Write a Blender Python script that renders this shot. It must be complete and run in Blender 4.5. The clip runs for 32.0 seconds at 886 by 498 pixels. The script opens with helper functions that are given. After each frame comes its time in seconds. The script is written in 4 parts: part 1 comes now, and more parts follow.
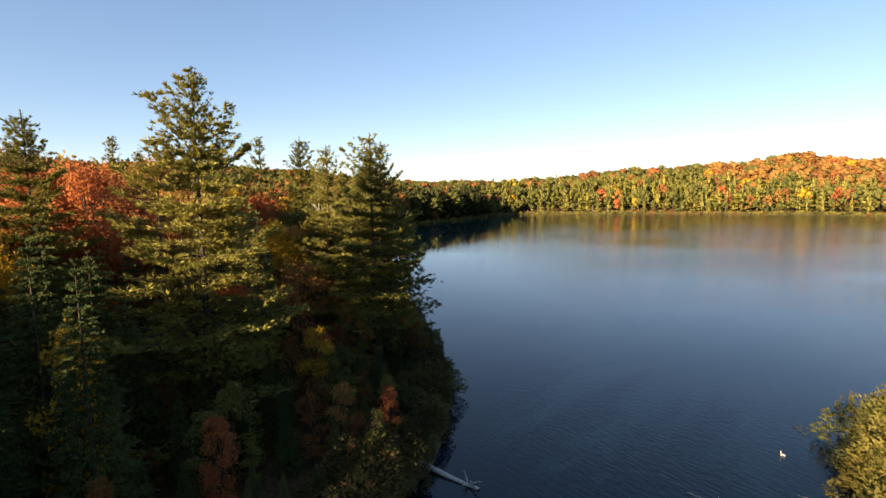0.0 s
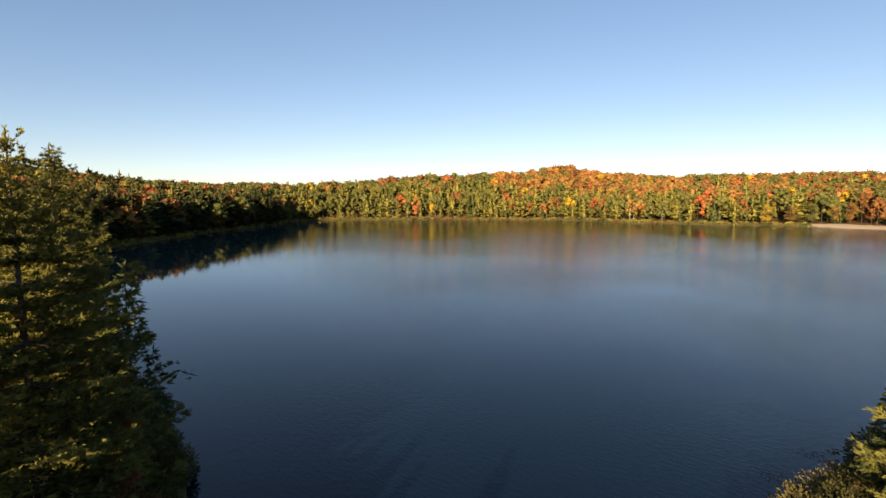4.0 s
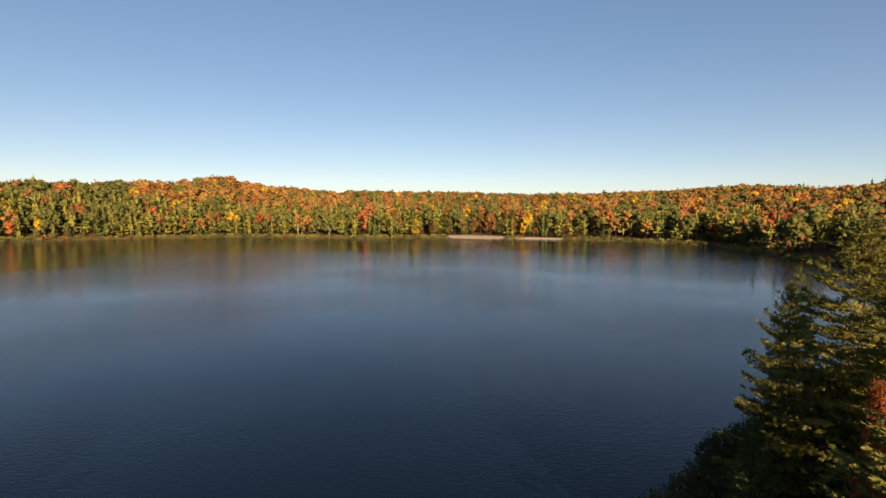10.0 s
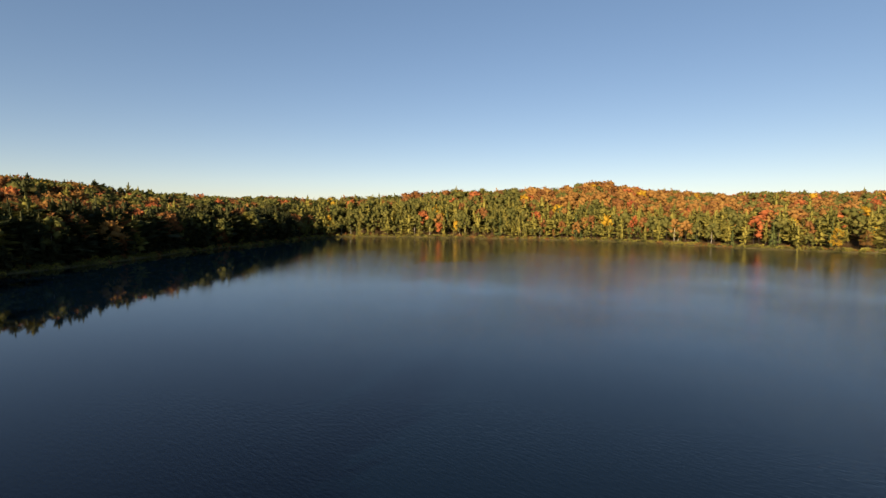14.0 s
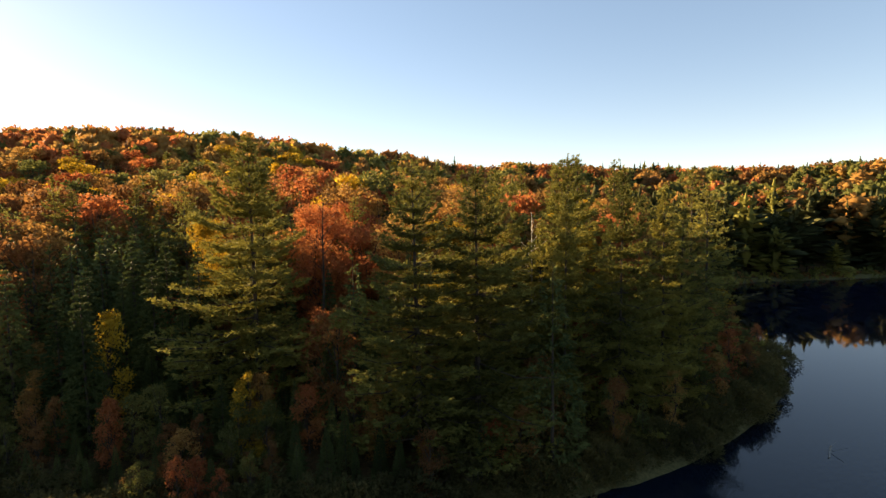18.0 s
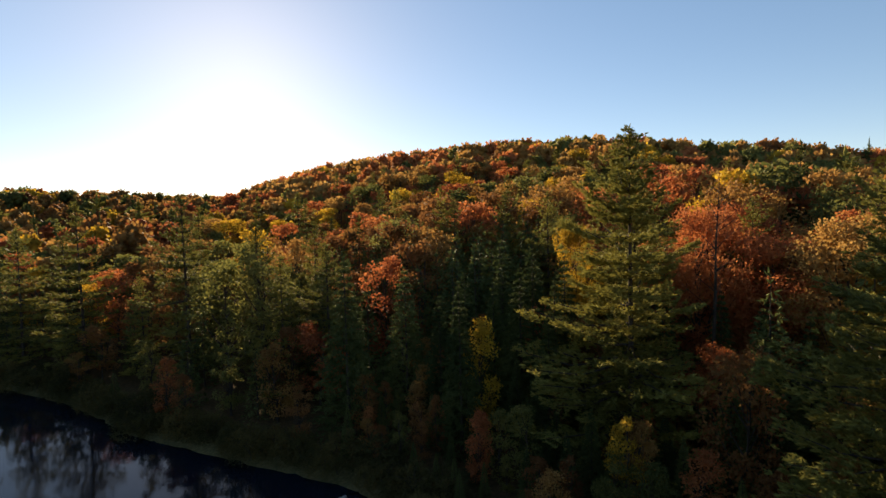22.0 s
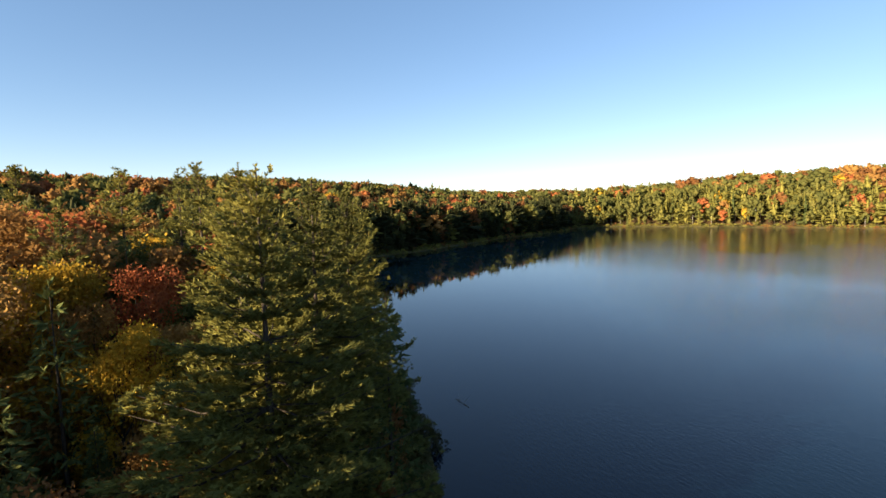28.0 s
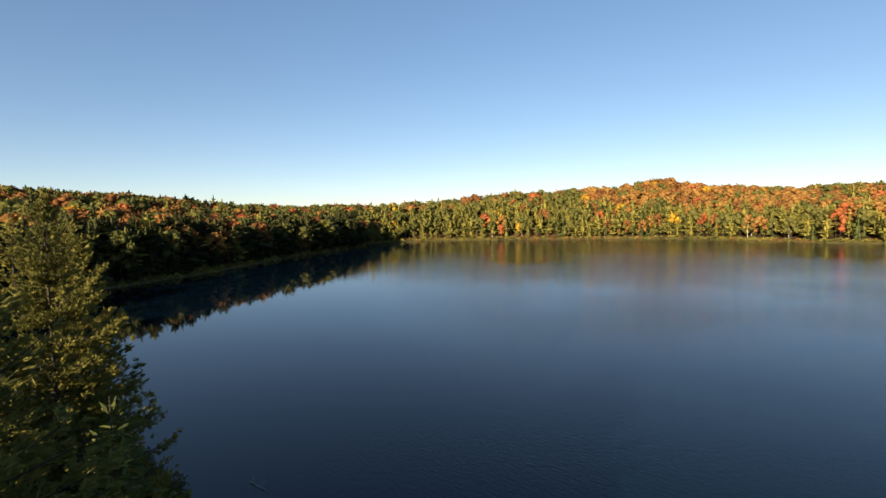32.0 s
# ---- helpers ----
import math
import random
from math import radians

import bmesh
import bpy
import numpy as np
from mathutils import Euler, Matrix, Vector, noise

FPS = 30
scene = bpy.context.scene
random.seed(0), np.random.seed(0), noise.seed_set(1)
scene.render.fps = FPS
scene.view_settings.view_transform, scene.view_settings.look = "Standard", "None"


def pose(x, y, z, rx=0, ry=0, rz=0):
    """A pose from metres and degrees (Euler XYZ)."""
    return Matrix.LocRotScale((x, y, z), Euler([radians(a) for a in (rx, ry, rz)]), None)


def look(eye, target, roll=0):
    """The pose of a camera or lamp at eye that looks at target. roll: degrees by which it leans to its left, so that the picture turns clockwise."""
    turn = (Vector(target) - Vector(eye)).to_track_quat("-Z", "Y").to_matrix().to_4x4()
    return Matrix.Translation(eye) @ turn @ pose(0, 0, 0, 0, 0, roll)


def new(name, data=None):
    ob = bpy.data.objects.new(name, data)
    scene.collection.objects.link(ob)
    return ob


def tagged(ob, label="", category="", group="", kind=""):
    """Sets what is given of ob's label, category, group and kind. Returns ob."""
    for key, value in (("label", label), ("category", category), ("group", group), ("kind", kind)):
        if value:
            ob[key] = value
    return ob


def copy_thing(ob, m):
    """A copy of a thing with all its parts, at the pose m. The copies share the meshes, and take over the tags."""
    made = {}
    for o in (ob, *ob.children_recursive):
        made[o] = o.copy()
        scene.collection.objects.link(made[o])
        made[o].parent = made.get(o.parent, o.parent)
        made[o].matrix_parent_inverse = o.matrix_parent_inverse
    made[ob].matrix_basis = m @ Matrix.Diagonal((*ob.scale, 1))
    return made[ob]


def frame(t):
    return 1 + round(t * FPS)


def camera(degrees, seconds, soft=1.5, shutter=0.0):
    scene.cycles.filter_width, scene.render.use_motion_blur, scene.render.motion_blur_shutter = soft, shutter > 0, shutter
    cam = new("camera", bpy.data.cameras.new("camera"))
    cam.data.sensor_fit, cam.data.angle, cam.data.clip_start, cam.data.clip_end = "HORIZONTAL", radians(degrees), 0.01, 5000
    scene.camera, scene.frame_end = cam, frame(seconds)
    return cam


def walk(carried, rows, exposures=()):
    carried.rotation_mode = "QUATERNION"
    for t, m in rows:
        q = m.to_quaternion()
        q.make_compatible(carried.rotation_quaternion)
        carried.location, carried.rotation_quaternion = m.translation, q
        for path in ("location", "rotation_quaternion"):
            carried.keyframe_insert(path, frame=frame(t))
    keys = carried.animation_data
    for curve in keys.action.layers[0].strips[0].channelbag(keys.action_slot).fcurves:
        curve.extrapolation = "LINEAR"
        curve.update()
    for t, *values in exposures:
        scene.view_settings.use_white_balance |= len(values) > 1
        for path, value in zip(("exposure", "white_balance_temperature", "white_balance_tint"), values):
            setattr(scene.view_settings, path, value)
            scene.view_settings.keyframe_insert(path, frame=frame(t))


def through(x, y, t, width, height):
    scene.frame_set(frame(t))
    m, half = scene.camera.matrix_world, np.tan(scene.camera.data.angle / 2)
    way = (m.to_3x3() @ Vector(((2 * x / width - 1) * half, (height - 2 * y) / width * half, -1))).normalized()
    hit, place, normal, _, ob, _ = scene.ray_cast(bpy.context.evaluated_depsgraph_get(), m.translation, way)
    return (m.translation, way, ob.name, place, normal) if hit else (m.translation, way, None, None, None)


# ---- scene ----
cam = camera(82.75, 32.0, soft=1.5)
# seconds, x, y, z, heading to the left, pitch, roll
ROWS = [
    (0.0, 25.44, -32.59, 18.43, 60.18, -6.10, -1.14),
    (0.5, 23.36, -31.12, 18.86, 59.29, -6.21, -1.15),
    (1.0, 21.33, -29.68, 19.27, 58.82, -6.27, -1.17),
    (1.5, 19.43, -28.20, 19.65, 57.46, -6.34, -1.27),
    (2.0, 17.56, -26.64, 20.01, 55.22, -6.42, -1.22),
    (2.5, 15.75, -25.11, 20.34, 53.03, -6.42, -1.19),
    (3.0, 14.03, -23.60, 20.67, 50.15, -6.35, -0.95),
    (3.5, 12.42, -22.11, 20.96, 45.33, -6.30, -0.72),
    (4.0, 10.90, -20.64, 21.19, 37.58, -6.18, -0.34),
    (4.5, 9.38, -19.16, 21.35, 30.34, -6.18, -0.03),
    (6.5, 3.61, -13.13, 21.87, 16.92, -5.54, 0.18),
    (7.0, 2.80, -11.69, 21.97, 12.40, -5.45, 0.31),
    (7.5, 2.04, -10.23, 22.05, 7.25, -5.25, 0.34),
    (8.0, 1.39, -8.83, 22.10, 2.35, -5.09, 0.45),
    (8.5, 0.83, -7.48, 22.12, 0.80, -4.96, 0.35),
    (9.0, 0.38, -6.11, 22.13, 0.69, -4.87, 0.28),
    (9.5, 0.07, -4.68, 22.11, 0.53, -4.79, 0.19),
    (10.0, -0.08, -3.19, 22.08, 0.31, -4.70, 0.29),
    (10.5, -0.11, -1.63, 22.05, 0.16, -4.61, 0.16),
    (11.0, -0.00, 0.00, 22.00, -0.00, -4.54, 0.17),
    (11.5, 0.26, 1.65, 21.95, -0.04, -4.41, 0.06),
    (12.0, 0.63, 3.30, 21.90, 0.20, -4.38, 0.06),
    (12.5, 1.09, 4.93, 21.87, 2.08, -4.33, 0.08),
    (13.0, 1.55, 6.48, 21.82, 10.26, -4.18, -0.01),
    (13.5, 2.01, 7.96, 21.77, 26.56, -4.30, 0.27),
    (14.0, 2.46, 9.37, 21.72, 42.01, -4.37, 0.30),
    (14.5, 2.88, 10.70, 21.65, 56.65, -4.45, 0.25),
    (15.0, 3.26, 11.96, 21.56, 71.94, -4.54, 0.15),
    (15.5, 3.56, 13.11, 21.46, 86.34, -4.53, 0.04),
    (17.5, 2.72, 15.31, 21.05, 126.18, -4.66, -0.77),
    (18.0, 2.53, 15.49, 20.99, 137.68, -4.59, -0.86),
    (18.5, 2.29, 15.46, 20.95, 150.91, -4.38, -0.99),
    (19.0, 2.02, 15.08, 20.93, 160.99, -4.17, -1.04),
    (19.5, 1.76, 14.30, 20.94, 170.71, -3.95, -1.08),
    (20.0, 1.56, 13.23, 20.98, 176.24, -3.82, -1.17),
    (20.5, 1.46, 11.90, 21.03, 178.08, -3.70, -1.29),
    (21.0, 1.49, 10.35, 21.08, 176.97, -3.62, -1.39),
    (21.5, 1.68, 8.55, 21.13, 175.78, -3.52, -1.43),
    (22.0, 1.99, 6.57, 21.20, 174.95, -3.41, -1.48),
    (22.5, 2.39, 4.47, 21.29, 172.90, -3.26, -1.51),
    (23.0, 2.90, 2.21, 21.41, 171.05, -3.19, -1.40),
    (23.5, 3.39, -0.09, 21.56, 168.70, -3.12, -1.52),
    (24.0, 3.88, -2.44, 21.72, 159.58, -3.17, -1.46),
    (24.5, 4.37, -4.74, 21.89, 143.92, -3.48, -1.67),
    (25.0, 4.78, -6.90, 22.08, 126.56, -3.95, -1.86),
    (25.5, 5.09, -8.90, 22.27, 111.37, -4.45, -2.07),
    (26.0, 5.15, -10.69, 22.43, 101.42, -4.72, -2.05),
    (26.5, 4.88, -12.20, 22.57, 92.06, -4.93, -1.97),
    (28.5, 1.16, -14.12, 22.77, 67.00, -4.82, -1.52),
    (29.0, -0.08, -13.97, 22.81, 66.85, -4.57, -1.54),
    (29.5, -1.36, -13.69, 22.86, 66.04, -4.37, -1.55),
    (30.0, -2.71, -13.21, 22.91, 63.54, -4.32, -1.48),
    (30.5, -4.12, -12.53, 22.95, 60.06, -4.24, -1.60),
    (31.0, -5.47, -11.71, 22.98, 54.43, -4.26, -1.56),
    (31.5, -6.75, -10.81, 22.97, 49.70, -4.25, -1.52),
    (32.0, -7.97, -9.84, 22.95, 46.29, -4.11, -1.40),
]
walk(cam, [(t, pose(x, y, z, 90 + p, 0, h) @ pose(0, 0, 0, 0, 0, r)) for t, x, y, z, h, p, r in ROWS],
     exposures=[(t, stops + 0.71, kelvin + 70, 17 if t < 19.5 else 13) for t, stops, kelvin in (
         (0.0, 1.26, 6700), (2.0, 1.14, 6650), (4.0, 0.85, 6700), (7.0, 0.60, 6650), (9.0, 0.53, 6650), (13.0, 0.46, 6650), (14.5, 0.50, 6650),
         (15.0, 0.74, 6900), (15.5, 0.84, 6900), (17.5, 1.50, 7900), (18.0, 1.50, 7900), (19.0, 1.42, 7300), (20.0, 1.06, 6900), (21.0, 0.94, 6800), (23.5, 0.82, 6650),
         (25.0, 1.05, 6350), (26.0, 1.28, 6250), (29.0, 1.05, 6200), (32.0, 0.75, 6250))])

# ---- world and sun ----
SUN_AZ, SUN_EL = 164.0, 16.5
world = bpy.data.worlds.new("sky")
scene.world = world
world.use_nodes = True
wn = world.node_tree.nodes
sky = wn.new("ShaderNodeTexSky")
sky.sky_type = 'NISHITA'
sky.sun_disc = False
sky.sun_elevation = radians(SUN_EL)
sky.sun_rotation = radians(SUN_AZ)
sky.altitude = 300
sky.air_density, sky.dust_density, sky.ozone_density = 0.75, 0.15, 1.0
bg = wn["Background"]
bg.inputs["Strength"].default_value = 0.088
# gamma lessens the clear autumn sky's whitening towards the horizon; saturation deepens its blue
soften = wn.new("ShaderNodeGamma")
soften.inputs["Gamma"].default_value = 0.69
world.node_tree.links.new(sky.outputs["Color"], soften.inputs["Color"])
deepen = wn.new("ShaderNodeHueSaturation")
deepen.inputs["Saturation"].default_value = 1.29
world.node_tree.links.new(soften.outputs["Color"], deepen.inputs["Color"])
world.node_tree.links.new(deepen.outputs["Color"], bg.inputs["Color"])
sun_to = Vector((math.sin(radians(SUN_AZ)) * math.cos(radians(SUN_EL)),
                 math.cos(radians(SUN_AZ)) * math.cos(radians(SUN_EL)), math.sin(radians(SUN_EL))))
sun = new("sun", bpy.data.lights.new("sun", 'SUN'))
sun.data.energy = 5.0
sun.data.angle = radians(0.53)
sun.data.color = (1.0, 0.80, 0.50)
sun.matrix_world = look(sun_to * 100, (0, 0, 0))


# ---- materials ----
def mat(name):
    m = bpy.data.materials.new(name)
    m.use_nodes = True
    m.node_tree.nodes.clear()
    return m, m.node_tree.nodes, m.node_tree.links


def node(nodes, kind, **inputs):
    n = nodes.new(kind)
    for key, value in inputs.items():
        n.inputs[key.replace("_", " ")].default_value = value
    return n


def foliage(name, dark, mid, light, through=0.40, patch=0.14):
    """Leaves: three tones spread by leaf and by patches a few metres wide, partly see-through to the sun."""
    m, n, l = mat(name)
    geo = n.new("ShaderNodeNewGeometry")
    info = n.new("ShaderNodeObjectInfo")
    tex = node(n, "ShaderNodeTexNoise", Scale=patch, Detail=3.0)
    l.new(geo.outputs["Position"], tex.inputs["Vector"])
    mix = n.new("ShaderNodeMath"); mix.operation = 'MULTIPLY_ADD'
    l.new(geo.outputs["Random Per Island"], mix.inputs[0]); mix.inputs[1].default_value = 0.15
    l.new(tex.outputs["Fac"], mix.inputs[2])
    add = n.new("ShaderNodeMath"); add.operation = 'MULTIPLY_ADD'
    l.new(info.outputs["Random"], add.inputs[0]); add.inputs[1].default_value = 0.25
    l.new(mix.outputs[0], add.inputs[2])
    ramp = n.new("ShaderNodeValToRGB")
    e = ramp.color_ramp.elements
    e[0].position, e[0].color = 0.38, (*dark, 1)
    e[1].position, e[1].color = 0.98, (*light, 1)
    k = e.new(0.66); k.color = (*mid, 1)
    sub = n.new("ShaderNodeMath"); sub.operation = 'SUBTRACT'; sub.inputs[1].default_value = 0.05
    l.new(add.outputs[0], sub.inputs[0])
    l.new(sub.outputs[0], ramp.inputs["Fac"])
    d = node(n, "ShaderNodeBsdfPrincipled", Roughness=0.8)
    d.inputs["Specular IOR Level"].default_value = 0.08
    tr = n.new("ShaderNodeBsdfTranslucent")
    l.new(ramp.outputs["Color"], d.inputs["Base Color"])
    l.new(ramp.outputs["Color"], tr.inputs["Color"])
    s = node(n, "ShaderNodeMixShader", Fac=through)
    l.new(d.outputs[0], s.inputs[1]); l.new(tr.outputs[0], s.inputs[2])
    out = n.new("ShaderNodeOutputMaterial")
    l.new(s.outputs[0], out.inputs["Surface"])
    return m


def bark(name, a, b, scale=3.0):
    m, n, l = mat(name)
    co = n.new("ShaderNodeTexCoord")
    mp = n.new("ShaderNodeMapping"); mp.inputs["Scale"].default_value = (scale, scale, scale * 0.2)
    l.new(co.outputs["Object"], mp.inputs["Vector"])
    tex = node(n, "ShaderNodeTexNoise", Scale=2.0, Detail=6.0, Roughness=0.7)
    l.new(mp.outputs[0], tex.inputs["Vector"])
    ramp = n.new("ShaderNodeValToRGB")
    ramp.color_ramp.elements[0].position, ramp.color_ramp.elements[0].color = 0.35, (*a, 1)
    ramp.color_ramp.elements[1].position, ramp.color_ramp.elements[1].color = 0.7, (*b, 1)
    l.new(tex.outputs["Fac"], ramp.inputs["Fac"])
    bs = node(n, "ShaderNodeBsdfPrincipled", Roughness=0.9)
    bs.inputs["Specular IOR Level"].default_value = 0.1
    bump = node(n, "ShaderNodeBump", Strength=0.6, Distance=0.03)
    l.new(tex.outputs["Fac"], bump.inputs["Height"])
    l.new(bump.outputs[0], bs.inputs["Normal"])
    l.new(ramp.outputs["Color"], bs.inputs["Base Color"])
    out = n.new("ShaderNodeOutputMaterial")
    l.new(bs.outputs[0], out.inputs["Surface"])
    return m


PINE = foliage("pine_needles", (0.072, 0.078, 0.023), (0.20, 0.183, 0.042), (0.32, 0.272, 0.060), 0.26)
SPRUCE = foliage("spruce_needles", (0.038, 0.055, 0.018), (0.085, 0.102, 0.032), (0.155, 0.165, 0.05), 0.2)
OAK = foliage("green_leaves", (0.05, 0.06, 0.018), (0.13, 0.13, 0.036), (0.23, 0.20, 0.055))
ORANGE = foliage("orange_leaves", (0.15, 0.075, 0.024), (0.32, 0.168, 0.048), (0.43, 0.255, 0.075))
RED = foliage("red_leaves", (0.19, 0.05, 0.022), (0.39, 0.125, 0.045), (0.49, 0.20, 0.065))
YELLOW = foliage("yellow_leaves", (0.23, 0.14, 0.016), (0.46, 0.28, 0.028), (0.60, 0.40, 0.045))
RUST = foliage("rust_leaves", (0.11, 0.05, 0.02), (0.22, 0.10, 0.035), (0.32, 0.16, 0.05))
SHRUB = foliage("shrub_leaves", (0.06, 0.07, 0.02), (0.16, 0.14, 0.035), (0.30, 0.22, 0.05))
# near-black needles: the shade of the west shore is put into this colour
SHADE_NEEDLES = foliage("shade_needles", (0.018, 0.025, 0.010), (0.044, 0.048, 0.018), (0.10, 0.088, 0.03), 0.1)
# browner shrub leaves, with the shade of overhung banks put into the colour
BROWN_SHADED_SHRUB = foliage("brown_shaded_shrub_leaves", (0.04, 0.04, 0.016), (0.09, 0.08, 0.028), (0.17, 0.125, 0.04))
BARK = bark("brown_bark", (0.03, 0.024, 0.019), (0.095, 0.075, 0.058))
PALE = bark("pale_bark", (0.30, 0.27, 0.23), (0.62, 0.58, 0.52))
GREYWOOD = bark("weathered_wood", (0.16, 0.15, 0.135), (0.38, 0.35, 0.31))


def ground_material():
    m, n, l = mat("forest_floor")
    geo = n.new("ShaderNodeNewGeometry")
    xyz = n.new("ShaderNodeSeparateXYZ")
    l.new(geo.outputs["Position"], xyz.inputs[0])
    t1 = node(n, "ShaderNodeTexNoise", Scale=0.25, Detail=6.0, Roughness=0.65)
    t2 = node(n, "ShaderNodeTexNoise", Scale=3.0, Detail=5.0, Roughness=0.7)
    l.new(geo.outputs["Position"], t1.inputs["Vector"]); l.new(geo.outputs["Position"], t2.inputs["Vector"])
    litter = n.new("ShaderNodeValToRGB")
    litter.color_ramp.elements[0].position, litter.color_ramp.elements[0].color = 0.3, (0.035, 0.028, 0.015, 1)
    litter.color_ramp.elements[1].position, litter.color_ramp.elements[1].color = 0.7, (0.13, 0.075, 0.03, 1)
    l.new(t2.outputs["Fac"], litter.inputs["Fac"])
    sedge = n.new("ShaderNodeValToRGB")
    sedge.color_ramp.elements[0].position, sedge.color_ramp.elements[0].color = 0.3, (0.05, 0.05, 0.018, 1)
    sedge.color_ramp.elements[1].position, sedge.color_ramp.elements[1].color = 0.7, (0.17, 0.14, 0.06, 1)
    l.new(t2.outputs["Fac"], sedge.inputs["Fac"])
    low = n.new("ShaderNodeMapRange")
    low.inputs["From Min"].default_value, low.inputs["From Max"].default_value = 0.45, 0.8
    l.new(xyz.outputs["Z"], low.inputs["Value"])
    a = n.new("ShaderNodeMix"); a.data_type = 'RGBA'
    l.new(low.outputs[0], a.inputs["Factor"]); l.new(sedge.outputs[0], a.inputs[6]); l.new(litter.outputs[0], a.inputs[7])
    # the sandy beach on the far shore
    att = n.new("ShaderNodeAttribute"); att.attribute_name = "sand"
    sandc = n.new("ShaderNodeValToRGB")
    sandc.color_ramp.elements[0].position, sandc.color_ramp.elements[0].color = 0.3, (0.28, 0.21, 0.15, 1)
    sandc.color_ramp.elements[1].position, sandc.color_ramp.elements[1].color = 0.7, (0.42, 0.34, 0.25, 1)
    l.new(t2.outputs["Fac"], sandc.inputs["Fac"])
    edge = n.new("ShaderNodeMath"); edge.operation = 'MULTIPLY_ADD'; edge.inputs[1].default_value = 0.8
    l.new(t1.outputs["Fac"], edge.inputs[0]); l.new(att.outputs["Fac"], edge.inputs[2])
    cut = n.new("ShaderNodeMapRange"); cut.inputs["From Min"].default_value, cut.inputs["From Max"].default_value = 0.75, 0.95
    l.new(edge.outputs[0], cut.inputs["Value"])
    b = n.new("ShaderNodeMix"); b.data_type = 'RGBA'
    l.new(cut.outputs[0], b.inputs["Factor"]); l.new(a.outputs[2], b.inputs[6]); l.new(sandc.outputs[0], b.inputs[7])
    bs = node(n, "ShaderNodeBsdfPrincipled", Roughness=0.95)
    bs.inputs["Specular IOR Level"].default_value = 0.05
    bump = node(n, "ShaderNodeBump", Strength=0.8, Distance=0.15)
    l.new(t2.outputs["Fac"], bump.inputs["Height"]); l.new(bump.outputs[0], bs.inputs["Normal"])
    l.new(b.outputs[2], bs.inputs["Base Color"])
    out = n.new("ShaderNodeOutputMaterial"); l.new(bs.outputs[0], out.inputs["Surface"])
    return m


def water_material():
    m, n, l = mat("lake_water")
    geo = n.new("ShaderNodeNewGeometry")
    mp = n.new("ShaderNodeMapping")
    mp.inputs["Rotation"].default_value = (0, 0, radians(25))
    mp.inputs["Scale"].default_value = (0.55, 1.5, 1.0)
    l.new(geo.outputs["Position"], mp.inputs["Vector"])
    w1 = node(n, "ShaderNodeTexNoise", Scale=2.0, Detail=4.0, Roughness=0.55)
    w2 = node(n, "ShaderNodeTexNoise", Scale=0.012, Detail=3.0)
    l.new(mp.outputs[0], w1.inputs["Vector"]); l.new(geo.outputs["Position"], w2.inputs["Vector"])
    calm = n.new("ShaderNodeMapRange")
    calm.inputs["From Min"].default_value, calm.inputs["From Max"].default_value = 0.35, 0.6
    calm.inputs["To Min"].default_value, calm.inputs["To Max"].default_value = 0.25, 1.0
    l.new(w2.outputs["Fac"], calm.inputs["Value"])
    xyz = n.new("ShaderNodeSeparateXYZ"); l.new(geo.outputs["Position"], xyz.inputs[0])
    # the lee of the wooded west shore lies calm
    west = n.new("ShaderNodeMath"); west.operation = 'MULTIPLY_ADD'; west.inputs[1].default_value = 1.15
    l.new(xyz.outputs["Y"], west.inputs[0]); l.new(xyz.outputs["X"], west.inputs[2])
    lee = n.new("ShaderNodeMapRange"); lee.interpolation_type = 'SMOOTHSTEP'
    lee.inputs["From Min"].default_value, lee.inputs["From Max"].default_value = -85.0, 50.0
    lee.inputs["To Min"].default_value, lee.inputs["To Max"].default_value = 0.03, 1.0
    l.new(west.outputs[0], lee.inputs["Value"])
    cove = n.new("ShaderNodeMapRange"); cove.interpolation_type = 'SMOOTHSTEP'
    cove.inputs["From Min"].default_value, cove.inputs["From Max"].default_value = -32.0, 0.0
    cove.inputs["To Min"].default_value, cove.inputs["To Max"].default_value = 0.12, 1.0
    l.new(xyz.outputs["Y"], cove.inputs["Value"])
    still = n.new("ShaderNodeMath"); still.operation = 'MULTIPLY'
    l.new(lee.outputs[0], still.inputs[0]); l.new(cove.outputs[0], still.inputs[1])
    calm2 = n.new("ShaderNodeMath"); calm2.operation = 'MULTIPLY'
    l.new(calm.outputs[0], calm2.inputs[0]); l.new(still.outputs[0], calm2.inputs[1])
    bump = node(n, "ShaderNodeBump", Distance=0.06)
    l.new(calm2.outputs[0], bump.inputs["Strength"])
    l.new(w1.outputs["Fac"], bump.inputs["Height"])
    bs = node(n, "ShaderNodeBsdfPrincipled", Roughness=0.035, IOR=1.333)
    bs.inputs["Base Color"].default_value = (0.0012, 0.0056, 0.0125, 1)
    l.new(bump.outputs[0], bs.inputs["Normal"])
    # wavelets too small to be seen blur what open water mirrors
    blur = n.new("ShaderNodeMapRange")
    blur.inputs["To Min"].default_value, blur.inputs["To Max"].default_value = 0.03, 0.055
    l.new(still.outputs[0], blur.inputs["Value"]); l.new(blur.outputs[0], bs.inputs["Roughness"])
    out = n.new("ShaderNodeOutputMaterial"); l.new(bs.outputs[0], out.inputs["Surface"])
    return m


GROUND = ground_material()
WATER = water_material()

